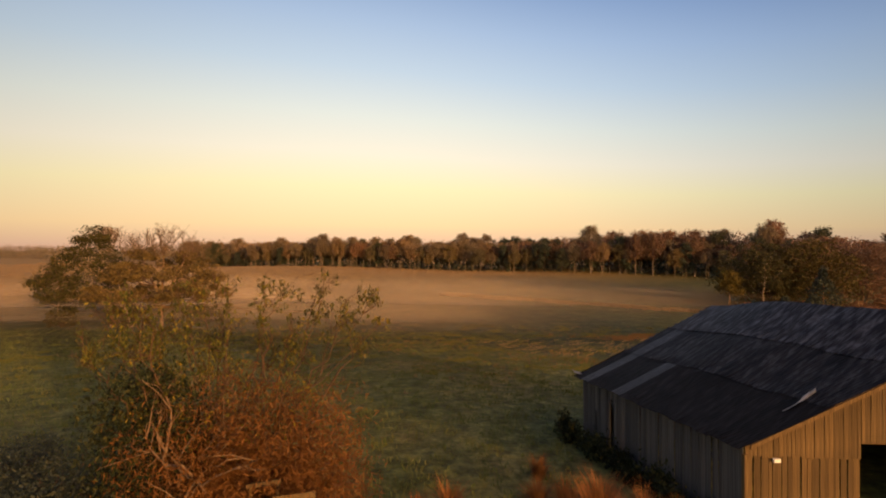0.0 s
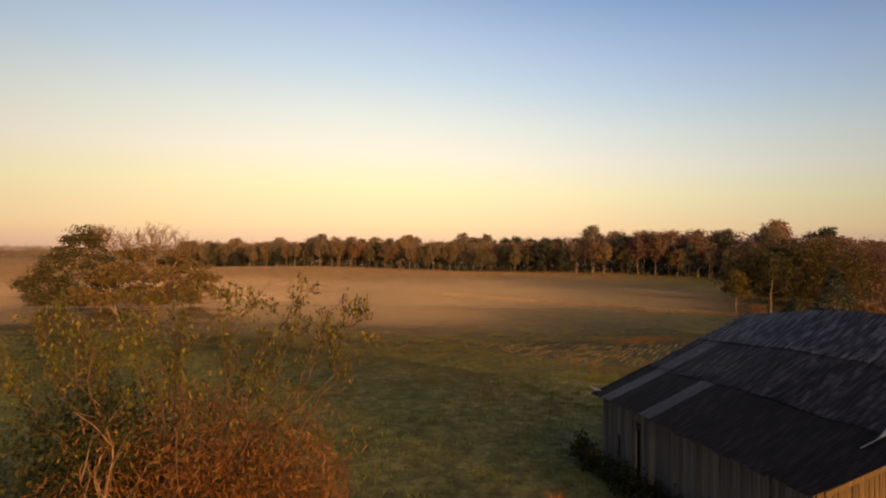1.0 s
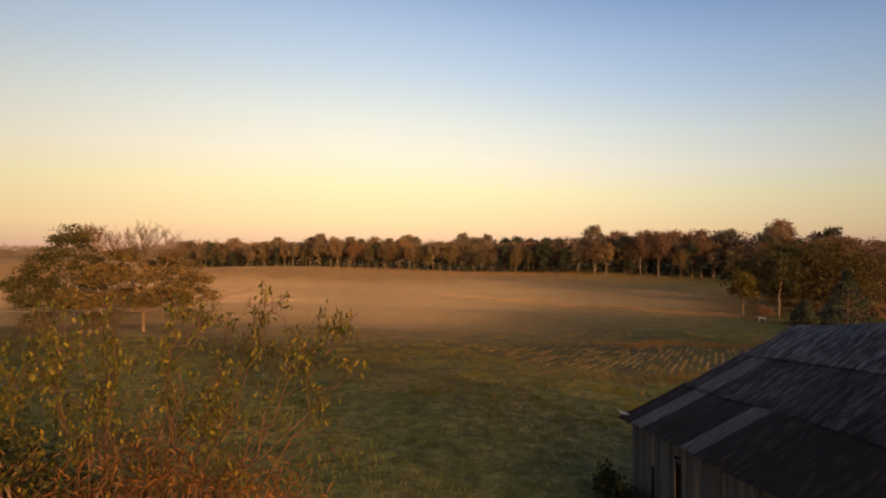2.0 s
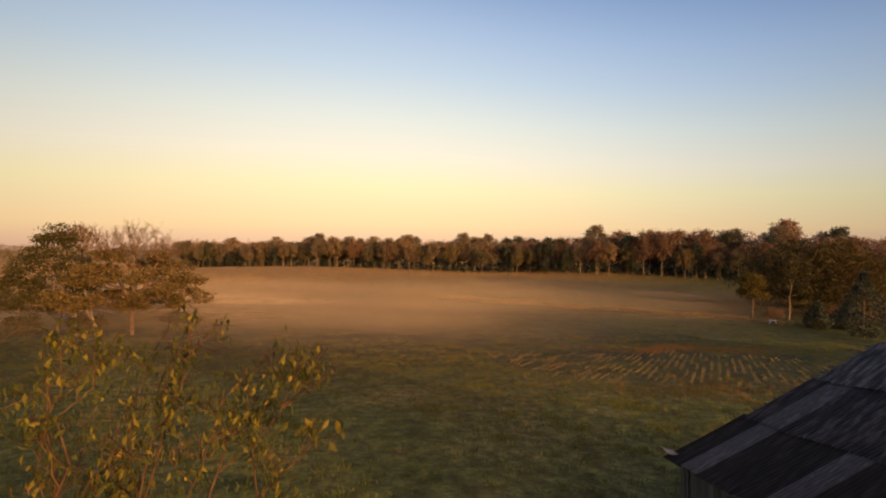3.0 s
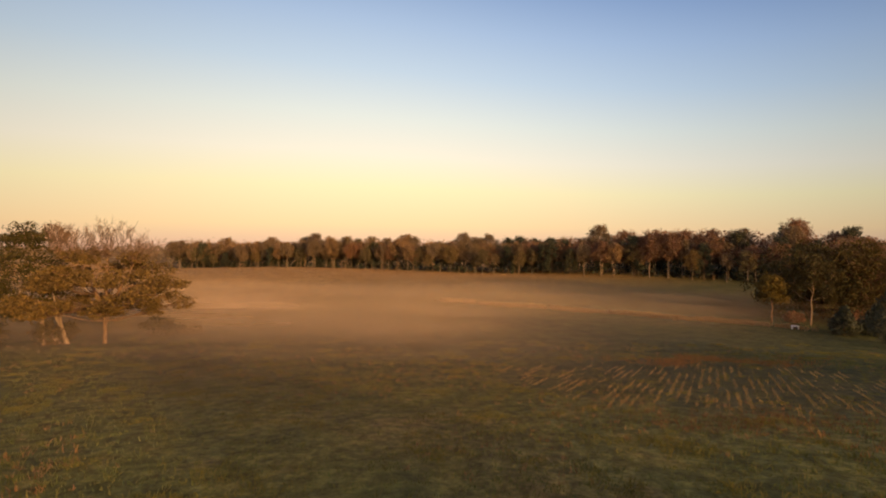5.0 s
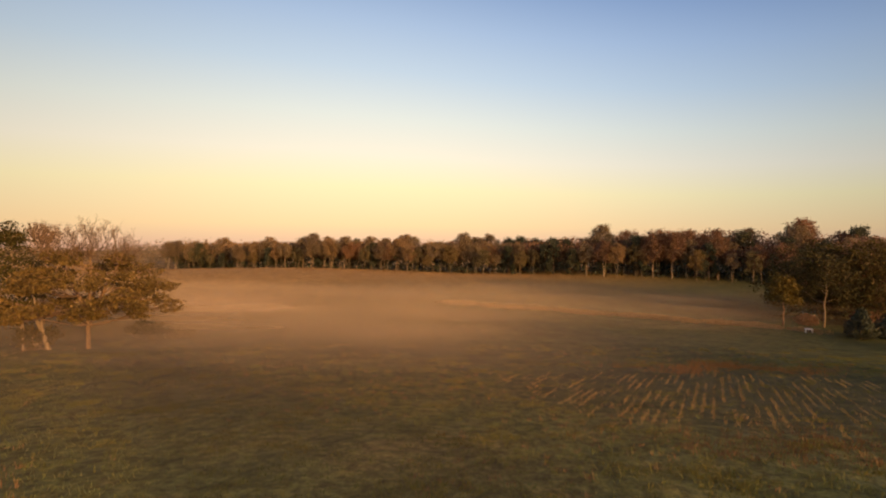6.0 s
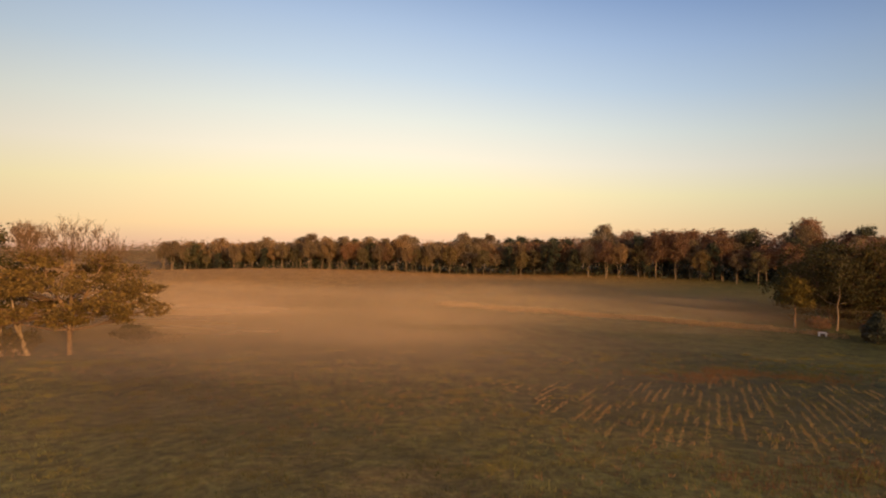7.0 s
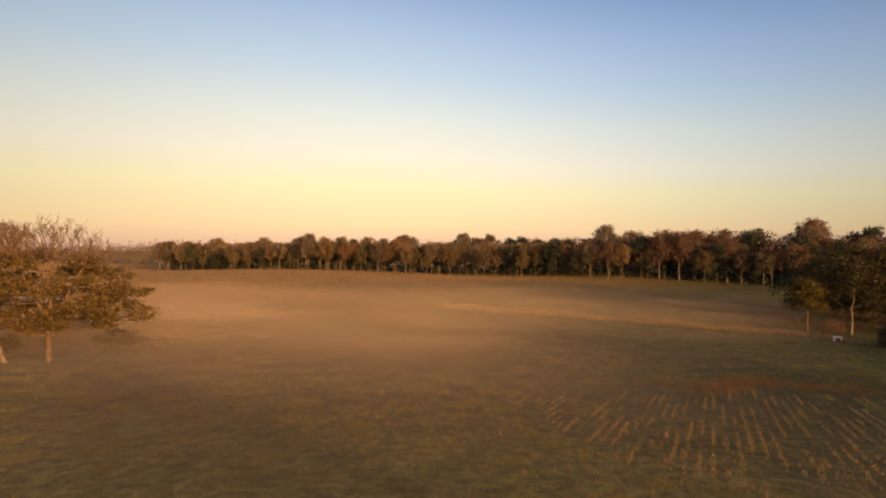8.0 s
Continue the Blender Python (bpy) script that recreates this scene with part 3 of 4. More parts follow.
def prm(trunk=0.8, r=0.25, top=3, kids=(4, 5, 9), wob=0.16, up=0.06, taper=0.4, start=0.35, fork=(30, 65), ln=(0.35, 0.55)):
    return dict(trunk=trunk, r=r, top=top, kids=kids, wob=wob, up=up, taper=taper, fork=fork, len=ln, **{"from": start})


def on_ground(x, y, turn=0.0, s=1.0, sink=0.05):
    return pose(x, y, float(ground_z(x, y)) - sink, 0, 0, turn) @ Matrix.Scale(s, 4)


def put(ob, x, y, turn=0.0, s=1.0):
    ob.matrix_basis = on_ground(x, y, turn)
    ob.scale = (s, s, s)
    return ob


def arc(rng, a, b, n, sag, wob):
    """Points of a bough from a to b that sets off sideways and bends up."""
    mid = a.lerp(b, 0.5) + Vector((0, 0, -sag))
    pts = []
    for i in range(n + 1):
        t = i / n
        p = a * (1 - t) ** 2 + mid * 2 * t * (1 - t) + b * t * t
        if 0 < i < n:
            p = p + Vector((rng.gauss(0, wob), rng.gauss(0, wob), rng.gauss(0, wob)))
        pts.append(p)
    return pts


def lobed_tree(name, seed, bark, leaf, label, trunks, lobes, clumps=24, per=10, size=0.5, spread=0.5, r=0.3, fine=0.03, flat=1.0, bare=()):
    """A tree whose foliage hangs in lobes (x, y, z, radius) at the ends of its boughs; bare: leafless twig ends."""
    rng, nrng = random.Random(seed), np.random.default_rng(seed)
    ob = tagged(new(name), label, "tree")
    limbs, stems = [], []
    for a, b in trunks:
        pts = arc(rng, Vector(a), Vector(b), 7, 0, 0.12 + 0.1 * r)
        stems.append(pts)
        limbs.append((pts, [r * (1.15 - 0.85 * i / 7) for i in range(8)], 7))
    centres = []
    for x, y, z, q in lobes:
        c = Vector((x, y, z))
        near = min((p for st in stems for p in st[2:] if p.z < z + 0.3 or p is st[2]), key=lambda p: (p - c).length + 0.8 * abs(p.z - (z - q)))
        pts = arc(rng, near, c, 4, 0.1 * q, 0.12 * q)
        limbs.append((pts, [r * 0.42 * (1 - 0.72 * i / 4) for i in range(5)], 5))
        for k in range(clumps):
            d = Vector((rng.gauss(0, 1), rng.gauss(0, 1), rng.gauss(0, 1))).normalized() * (q * rng.uniform(0.25, 1.0) ** 0.5)
            e = c + Vector((d.x, d.y, d.z * flat))
            centres.append(e)
            if k % 3 == 0:
                limbs.append((arc(rng, pts[rng.choice((2, 3, 4))], e, 3, 0.0, 0.08 * q), [fine * 1.8, fine * 1.4, fine, fine * 0.6], 3))
    for x, y, z in bare:
        e = Vector((x, y, z))
        near = min((p for st in stems for p in st[3:]), key=lambda p: (p - e).length)
        pts = arc(rng, near, e, 5, 0.35 * math.hypot(e.x - near.x, e.y - near.y) - 0.4, 0.18)
        limbs.append((pts, [r * 0.3, r * 0.24, r * 0.19, fine * 1.6, fine * 1.2, fine * 0.8], 4))
        for k in range(9):
            i = rng.choice((2, 3, 3, 4, 4, 4))
            o = pts[i].lerp(pts[i + 1], rng.random())
            f = o + Vector((rng.gauss(0, 0.8), rng.gauss(0, 0.8), rng.uniform(0.5, 2.0)))
            limbs.append((arc(rng, o, f, 3, 0.1, 0.08), [fine * 1.1, fine, fine * 0.8, fine * 0.5], 3))
            for m in range(3):
                g = f.lerp(o, rng.uniform(0, 0.6))
                limbs.append(([g, g + Vector((rng.gauss(0, 0.35), rng.gauss(0, 0.35), rng.uniform(0.3, 0.8)))], [fine * 0.8, fine * 0.4], 3))
    part("trunk", tube_mesh("trunk", limbs, bark), ob, "")
    part("crown", leaf_mesh("crown", centres, nrng, per, (spread, spread, spread * 0.7 * flat), size, leaf, 0, 0.72), ob, "")
    return ob


def round_lobes(seed, height, width, foot, count):
    """Lobes of a full rounded crown that begins at foot times the height."""
    rng = random.Random(seed)
    out = [(0, 0, height * 0.9, width * 0.17)]
    for k in range(count):
        t = (k + 0.5) / count
        z = height * (foot + (0.93 - foot) * t)
        reach = width * 0.5 * math.sqrt(max(0.08, 1 - ((t - 0.42) / 0.62) ** 2)) * rng.uniform(0.55, 0.85)
        a = k * 2.4 + rng.uniform(-0.5, 0.5)
        out.append((reach * math.cos(a), reach * math.sin(a), z, width * rng.uniform(0.15, 0.22)))
    return out


# the woods along the far side of the valley
WOOD_EDGE = [(-185, 345), (-130, 322), (0, 292), (60, 276), (121, 258), (170, 228), (260, 185), (330, 150)]


def wood_edge(x):
    return float(np.interp(x, [p[0] for p in WOOD_EDGE], [p[1] for p in WOOD_EDGE]))


def build_woods():
    kinds = []
    rows = ((LEAF_RUST, "rust-brown", 12, 0.46), (LEAF_BROWN, "brown", 11, 0.48), (LEAF_MOSS, "faded olive", 11, 0.42), (LEAF_RUST, "rust-red", 12, 0.46),
            (LEAF_BROWN, "thin brown", 9, 0.52), (LEAF_BROWN, "tan", 10, 0.46), (LEAF_DARK_HAZED, "dark green", 9, 0.18))
    for i, (leaf, words, width, foot) in enumerate(rows):
        rng = random.Random(400 + i)
        trunks = [((0, 0, -0.5), (rng.uniform(-0.8, 0.8), rng.uniform(-0.8, 0.8), 17))]
        if i in (1, 3, 5):
            trunks.append(((0.5, 0.3, -0.5), (rng.uniform(1.2, 2.2), rng.uniform(-1, 1), 15)))
        t = lobed_tree("woodland_tree", 40 + i, MAT_BARK_PALE if i != 6 else MAT_BARK, leaf, "tall woodland tree with a slim trunk and " + words + " autumn crown", trunks,
                       round_lobes(40 + i, 20, width, foot, (12, 12, 12, 12, 9, 12, 13)[i]), (26, 26, 26, 26, 18, 24, 28)[i], 14, 0.5, 0.55, 0.15, 0.025)
        tagged(t, group="trees of the woods beyond the meadow")
        kinds.append(t)
    rng = random.Random(11)
    used = set()
    for row, (back, step) in enumerate(((0, 6.4), (7, 6.2), (16, 7.4), (30, 9.5))):
        x = -188 + rng.uniform(0, 5)
        while x < 325:
            k = rng.choice((0, 1, 1, 2, 2, 4, 5, 5))
            if rng.random() < 0.07:
                k = 6
            if 30 < x < 75 and rng.random() < 0.5:
                k = 6
            if x > 75 and rng.random() < 0.65:
                k = rng.choice((6, 2, 3, 0, 3, 2))
            xx, yy = x + rng.uniform(-2.2, 2.2), wood_edge(x) + back + rng.uniform(-2.5, 4.5)
            s = rng.uniform(0.82, 1.13) * (1.0 + 0.04 * row) * (0.88 + 0.10 * float(sstep(-130, -10, x)) + 0.25 * float(sstep(60, 150, x))) * (1 + 0.08 * math.sin(x * 0.11) * math.sin(x * 0.043 + 1))
            if row == 0:
                s *= rng.choice((0.8, 0.95, 1.0))
            if k in used:
                copy_thing(kinds[k], on_ground(xx, yy, rng.uniform(0, 360), s))
            else:
                used.add(k)
                put(kinds[k], xx, yy, rng.uniform(0, 360), s)
            x += step * rng.uniform(0.4, 1.6)


build_woods()


def build_understory():
    """Dark scrub and saplings under the edge of the woods."""
    rng = np.random.default_rng(3)
    n = 4600
    x = rng.uniform(-190, 330, n)
    y = np.array([wood_edge(v) for v in x]) + rng.uniform(3, 60, n)
    h = rng.uniform(0, 1, n) ** 1.2 * 11
    c = np.stack([x, y, ground_z(x, y) + h + 0.3], 1)
    me = leaf_mesh("understory", c, rng, 10, (1.6, 1.6, 1.0), 1.1, LEAF_DARK_HAZED, 0, 0.8)
    tagged(new("understory", me), "dark scrub and saplings under the woods", "undergrowth", kind="stuff")


build_understory()


def build_wood_depth():
    """The crowns of the deeper woods, closing the gaps between the trees at the edge."""
    for seed, leaf, x0, x1, words in ((13, LEAF_BROWN, -188, 70, "grey-brown crowns of the deeper woods"), (14, LEAF_RUST, 40, 325, "rust-brown crowns of the deeper woods")):
        rng = np.random.default_rng(seed)
        n = int((x1 - x0) * 30)
        x = rng.uniform(x0, x1, n)
        back = 5 + 65 * rng.uniform(0, 1, n) ** 1.4
        y = np.array([wood_edge(v) for v in x]) + back
        top = 14.6 + 1.0 * sstep(70, 180, x) + 1.6 * np.sin(x * 0.31 + seed) * np.sin(x * 0.083) + 0.05 * back
        h = (0.5 + 0.5 * rng.uniform(0, 1, n) ** 0.7) * top
        c = np.stack([x, y, ground_z(x, y) + h], 1)
        me = leaf_mesh("deep_woods", c, rng, 8, (1.3, 1.3, 0.9), 0.9, leaf, 0, 0.75)
        tagged(new("deep_woods", me), words, "woods", kind="stuff")


build_wood_depth()


def build_far_woods():
    """Woods on the skyline beyond the hay field."""
    rng = np.random.default_rng(8)
    line = [(-182, 362), (-240, 470), (-420, 620), (-900, 900), (-1500, 1100)]
    C = []
    for (x0, y0), (x1, y1) in zip(line, line[1:]):
        L = math.hypot(x1 - x0, y1 - y0)
        n = int(L * 1.9)
        t = rng.uniform(0, 1, n)
        x, y = x0 + (x1 - x0) * t + rng.normal(0, 9, n), y0 + (y1 - y0) * t + rng.uniform(0, 34, n)
        top = 19 + 4 * np.sin(t * L * 0.11 + 1) * np.sin(t * L * 0.037) + rng.normal(0, 1.5, n)
        C.append(np.stack([x, y, ground_z(x, y) + rng.uniform(0.02, 1, n) ** 0.8 * top], 1))
    me = leaf_mesh("far_woods", np.concatenate(C), rng, 16, (2.2, 2.2, 1.3), 1.2, LEAF_BROWN, 0, 0.8)
    tagged(new("far_woods", me), "brown woods on the skyline beyond the hay field", "woods", kind="stuff")


build_far_woods()


# ---------------------------------------------------------------- trees of the meadow
def mist_trees():
    # the half-bare tree: leaf pads in tiers round the lower crown, a dome of leafless twigs above
    rng = random.Random(172)
    pads, twigs = [], []
    for z, reach, count in ((7.0, 9.5, 9), (8.8, 13.2, 16), (11.2, 13.0, 16), (13.4, 9.5, 11), (15.2, 6.5, 5)):
        for k in range(count):
            a = 2 * math.pi * (k + rng.uniform(-0.3, 0.3)) / count + z
            q = reach * rng.uniform(0.62, 1.04)
            pads.append((q * math.cos(a), q * math.sin(a), z + rng.uniform(-0.8, 0.8) - 0.008 * q * q, rng.uniform(1.5, 2.5)))
    for k in range(46):
        a, q = k * 2.4, 8.6 * math.sqrt((k + 0.5) / 46)
        twigs.append((q * math.cos(a), q * math.sin(a), 20.6 - 0.055 * q * q + rng.uniform(-0.9, 0.5)))
    put(lobed_tree("oak_tree", 172, MAT_BARK, LEAF_AMBER, "half-bare golden-brown tree with leafless top twigs in the mist",
                   [((0, 0, -0.6), (0.3, 0, 16)), ((0.1, 0.2, 6), (4.6, 1.0, 14.5)), ((-0.1, -0.2, 6.5), (-4.4, -0.6, 15))], pads, 32, 10, 0.42, 0.45, 0.33, 0.03, 0.55, twigs), -60.8, 103.5)
    # the olive tree leans away over its crossing trunks and ends in one high lobe
    lobes = [(-10.5, 3, 20.0, 2.6), (-8.6, 3, 19.0, 1.8), (-12.6, 3, 18.4, 2.2), (-8, 3, 16.6, 2.6), (-13.5, 2.5, 16, 2.6), (-16.5, 2, 14, 2.6), (-10.4, 1, 14.2, 3.2), (-6, 2, 13.6, 2.8),
             (-19, 2, 11.6, 2.4), (-14, 0, 11.4, 3.2), (-8.6, 0, 10.8, 3.2), (-4, 0, 10.2, 2.4), (-17.4, 1, 8.6, 2.6), (-11.4, 0, 8.0, 2.8), (-5.6, -1, 7.4, 2.6), (-21, 1, 9.4, 1.9), (-2.2, 0, 12.6, 1.8), (-14.6, -1, 6.6, 2.0), (-8, -1.5, 6.0, 2.0)]
    put(lobed_tree("oak_tree", 71, MAT_BARK_PALE, LEAF_OLIVE, "tall olive-leaved tree with leaning pale trunks in the mist",
                   [((0, 0, -0.6), (-10.2, 3, 19)), ((-1.4, 0.4, -0.6), (-14.5, 1.5, 13)), ((-4.0, -0.4, -0.6), (-5.2, 0.5, 13)), ((0.4, 0, -0.6), (-3.2, 0, 10))], lobes, 44, 13, 0.42, 0.55, 0.30, 0.03, 0.72), -67, 103)
    put(lobed_tree("oak_tree", 73, MAT_BARK_PALE, LEAF_OLIVE, "smaller olive-leaved tree beside the tall tree", [((0, 0, -0.5), (0.4, 0, 10.5))], round_lobes(73, 12, 9, 0.3, 10), 26, 10, 0.42, 0.45, 0.2, 0.03, 0.8), -86, 107)
    twigs = [(4.2 * math.cos(k * 2.4) * math.sqrt((k + 0.5) / 24), 4.2 * math.sin(k * 2.4) * math.sqrt((k + 0.5) / 24), 22.5 - 0.09 * k + rng.uniform(-0.8, 0.4)) for k in range(24)]
    put(lobed_tree("oak_tree", 70, MAT_BARK, LEAF_BROWN, "leafless grey tree standing behind the olive tree", [((0, 0, -0.5), (0.2, 0, 16))], round_lobes(70, 16, 9, 0.35, 7), 12, 6, 0.45, 0.5, 0.25, 0.05, 0.8, twigs), -92, 132)


mist_trees()


def edge_trees():
    for seed, x, y, h, w, foot, leaf, bark, label in (
            (74, 101, 150, 19.5, 27, 0.16, LEAF_OLIVE, MAT_BARK, "broad autumn tree with rusty olive leaves"),
            (75, 117, 156, 20.5, 27, 0.16, LEAF_RUST, MAT_BARK, "broad rust-leaved tree at the meadow's edge"),
            (76, 133, 152, 21, 26, 0.2, LEAF_RUST, MAT_BARK, "tall rust-leaved tree at the meadow's edge"),
            (79, 109, 144, 21, 25, 0.16, LEAF_OLIVE, MAT_BARK, "broad olive-leaved tree at the meadow's edge"),
            (77, 92, 138, 18, 12, 0.38, LEAF_OLIVE, MAT_BARK_PALE, "olive-leaved tree with a pale trunk by the white shelter"),
            (78, 83.5, 140, 12.5, 6, 0.5, LEAF_GOLD, MAT_BARK, "small yellowing tree at the meadow's edge")):
        big = w > 20
        put(lobed_tree("oak_tree", seed, bark, leaf, label, [((0, 0, -0.6), (0.5, 0, h * 0.8))] + ([((0.3, 0, 0.5), (w * 0.2, 1, h * 0.6)), ((-0.3, 0, 0.5), (-w * 0.22, -1, h * 0.62))] if big else []),
                       round_lobes(seed, h, w, foot, 26 if big else 10), 44 if big else 24, 13, 0.5, 0.7, 0.26 if big else 0.2, 0.025, 0.8), x, y)


edge_trees()


def scrub(name, seed, x, y, r, h, leaf, label, n=260, size=0.45):
    rng, nrng = random.Random(seed), np.random.default_rng(seed)
    ob = tagged(new(name), label, "bush")
    limbs, tips = [], []
    p = prm(trunk=1, r=0.06, top=1, kids=(4,), up=0.12, wob=0.2, start=0.2, ln=(0.4, 0.7))
    for k in range(9):
        a = rng.uniform(0, 6.28)
        limb(rng, Vector((0, 0, -0.1)), Vector((math.cos(a) * r / h, math.sin(a) * r / h, 0.9)).normalized(), h * rng.uniform(0.6, 0.95), 0.05, 1, p, limbs, tips)
    part("woody_base", tube_mesh("woody_base", limbs, MAT_BARK), ob)
    c = nrng.normal(0, 1, (n, 3))
    c /= np.linalg.norm(c, axis=1)[:, None]
    c *= nrng.uniform(0.45, 1.0, (n, 1)) * (1 + 0.22 * np.sin(c[:, :1] * 5 + seed) * np.cos(c[:, 1:2] * 4))
    c = c * np.array([r, r, h * 0.52]) + np.array([0, 0, h * 0.5])
    part("foliage", leaf_mesh("foliage", c, nrng, 7, 0.25, size, leaf, 0, 0.7), ob)
    return put(ob, x, y)


def cedar(seed, x, y, r, h, label):
    rng, nrng = random.Random(seed), np.random.default_rng(seed)
    ob = tagged(new("cedar_tree"), label, "tree", group="cedars at the meadow's edge")
    limbs = [([Vector((0, 0, -0.2)), Vector((0, 0, h * 0.5)), Vector((0.1, 0, h * 0.95))], [0.2, 0.13, 0.03], 6)]
    part("trunk", tube_mesh("trunk", limbs, MAT_BARK), ob)
    n = 420
    t = nrng.uniform(0.06, 1, n)
    a = nrng.uniform(0, 6.28, n)
    q = r * np.sin(np.clip(t * 1.15, 0, 1) ** 0.7 * np.pi * 0.93 + 0.15) * nrng.uniform(0.5, 1.08, n)
    c = np.stack([q * np.cos(a), q * np.sin(a), t * h], 1)
    part("foliage", leaf_mesh("foliage", c, nrng, 7, 0.3, 0.5, LEAF_DARK_HAZED, -0.3, 0.6), ob)
    return put(ob, x, y)


cedar(81, 86.5, 109, 4.6, 14.0, "tall dark green cedar at the meadow's edge")
cedar(82, 87, 122, 2.4, 6.2, "small dark green cedar in the mist")
cedar(83, 94.5, 122, 3.8, 7.0, "round dark green cedar in the mist")
for k, (x, y, r, h) in enumerate(((-55, 113, 3.0, 1.7), (-58, 115, 3, 3.0), (-70, 104, 3.5, 4.0), (-82, 103, 3.5, 3.6), (-51, 115, 2.4, 1.1))):
    tagged(scrub("bush", 90 + k, x, y, r, h, LEAF_OLIVE, "low olive scrub at the foot of the trees"), group="scrub under the trees")
for k, (x, y, r, h) in enumerate(((104, 140, 3.5, 4.0), (112, 138, 3.5, 3.5), (122, 141, 4, 4.5), (90, 141, 2.2, 2.5), (133, 144, 4, 5))):
    tagged(scrub("bush", 100 + k, x, y, r, h, LEAF_RUST, "rusty brown scrub at the meadow's edge"), group="scrub at the meadow's edge")


def build_thicket():
    """The tall many-stemmed tree beside the barn: bare red-brown twigs below, drooping leaves above."""
    rng, nrng = random.Random(21), np.random.default_rng(21)
    ob = tagged(new("sapling_tree"), "many-stemmed tree with drooping green leaves and bare rusty twigs", "tree")

    def jitter(q):
        return Vector((rng.gauss(0, q), rng.gauss(0, q), rng.gauss(0, q)))

    bunches = []
    for k in range(24):
        X = -5.0 + 10.4 * k / 23 + rng.uniform(-0.25, 0.25)
        top = 8.95 - (0.010 * X * X if X > 0 else 0.018 * X * X) - rng.choice((0, 0, 0.2, 0.5, 1.3))
        if k == 20:
            top = 9.3
        Y = rng.uniform(-0.6, 1.3)
        a, b = Vector((X * 0.22 + rng.uniform(-0.3, 0.3), Y * 0.3, -0.3)), Vector((X, Y, top))
        c = Vector((X * rng.uniform(0.35, 0.75), Y * 0.8, top * rng.uniform(0.35, 0.6)))
        pts = []
        for i in range(13):
            t = i / 12
            pts.append(a * (1 - t) ** 2 + c * 2 * t * (1 - t) + b * t * t + (jitter(0.14) if 0 < i < 12 else Vector()))
        r = rng.uniform(0.035, 0.06)
        limbs = [(pts, [r * (1 - 0.86 * i / 12) for i in range(13)], 5)]
        if top > 6.5:
            bunches += [(p, 1.0) for p in pts[10:]]
        for m in range(16):
            f = rng.uniform(3.0, 11.9)
            i = int(f)
            o = pts[i].lerp(pts[i + 1], f - i)
            out = Vector((rng.gauss(0, 0.8) + 0.06 * X, rng.gauss(0, 0.8), rng.uniform(0.15, 1.1))).normalized()
            ln = rng.uniform(0.7, 1.7) * (1.25 - f / 14)
            q = [o]
            for s in range(4):
                out = (out + jitter(0.28) + Vector((0, 0, 0.16))).normalized()
                q.append(q[-1] + out * ln / 4)
            limbs.append((q, [r * 0.34, r * 0.27, r * 0.2, r * 0.15, r * 0.1], 4))
            if q[-1].z < 9.1:
                bunches.append((q[-1], rng.random()))
                if rng.random() < 0.5:
                    bunches.append((q[2], rng.random()))
            for s in range(2):
                e = q[rng.choice((1, 2, 3))]
                limbs.append(([e, e + out * 0.25 + jitter(0.12), e + out * 0.5 + jitter(0.2)], [0.011, 0.009, 0.006], 3))
        part("stem", tube_mesh("stem", limbs, MAT_BARK_RED), ob)
    # old crooked boughs, bare and pale, on the open side
    for k in range(9):
        p = Vector((rng.uniform(-1.3, 1.6), rng.uniform(-1.6, -0.9), rng.uniform(0.2, 2.6)))
        d = Vector((rng.uniform(-0.9, 0.7), rng.uniform(-0.3, 0.1), rng.uniform(0.4, 1.0))).normalized()
        limbs, pts = [], [p]
        for i in range(8):
            d = (d + jitter(0.3) + Vector((0, 0, 0.05))).normalized()
            pts.append(pts[-1] + d * 0.42)
            if i > 1:
                e = d + jitter(0.6)
                limbs.append(([pts[-1], pts[-1] + e * 0.4, pts[-1] + e * 0.75 + jitter(0.12)], [0.022, 0.016, 0.008], 4))
        limbs.append((pts, [0.055 - 0.005 * i for i in range(9)], 5))
        part("dead_bough", tube_mesh("dead_bough", limbs, MAT_BARK), ob, "pale crooked leafless bough")
    # one long sprig that leans out over the grass
    sprig, ends = [], []
    limb(rng, Vector((2.6, 0, 4.6)), Vector((0.9, -0.25, 0.5)).normalized(), 4.6, 0.03, 1, prm(top=1, kids=(5,), wob=0.1, up=0.02, start=0.6, ln=(0.12, 0.2)), sprig, ends)
    part("stem", tube_mesh("stem", sprig, MAT_BARK_RED), ob)
    ends = [p for p in ends if p.x > 5.0]
    part("sprig_foliage", leaf_mesh("sprig_foliage", ends, nrng, 3, 0.1, 0.2, LEAF_GREEN, 1.2, 0.45), ob, "drooping olive leaves on a long sprig")
    high = [p for p, f in bunches if p.z > 5.9 + 0.5 * math.sin(p.x * 1.7) and f > (0.35 if p.x < 0.5 else 0.45)]
    part("foliage", leaf_mesh("foliage", high, nrng, 14, (0.10, 0.10, 0.16), 0.155, LEAF_GREEN, 1.5, 0.42), ob, "drooping olive and yellow leaves")
    mid = [p for p, f in bunches if 2.0 < p.z <= 6.6 and f > (0.4 if p.x < -0.8 else 0.75)]
    part("middle_foliage", leaf_mesh("middle_foliage", mid, nrng, 14, (0.14, 0.14, 0.2), 0.14, LEAF_GREEN, 1.3, 0.45), ob, "yellowing leaves among the twigs")
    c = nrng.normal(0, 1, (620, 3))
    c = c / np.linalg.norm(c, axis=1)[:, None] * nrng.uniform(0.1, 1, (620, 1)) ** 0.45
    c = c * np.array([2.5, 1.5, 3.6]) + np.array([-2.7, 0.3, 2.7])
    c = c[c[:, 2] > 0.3]
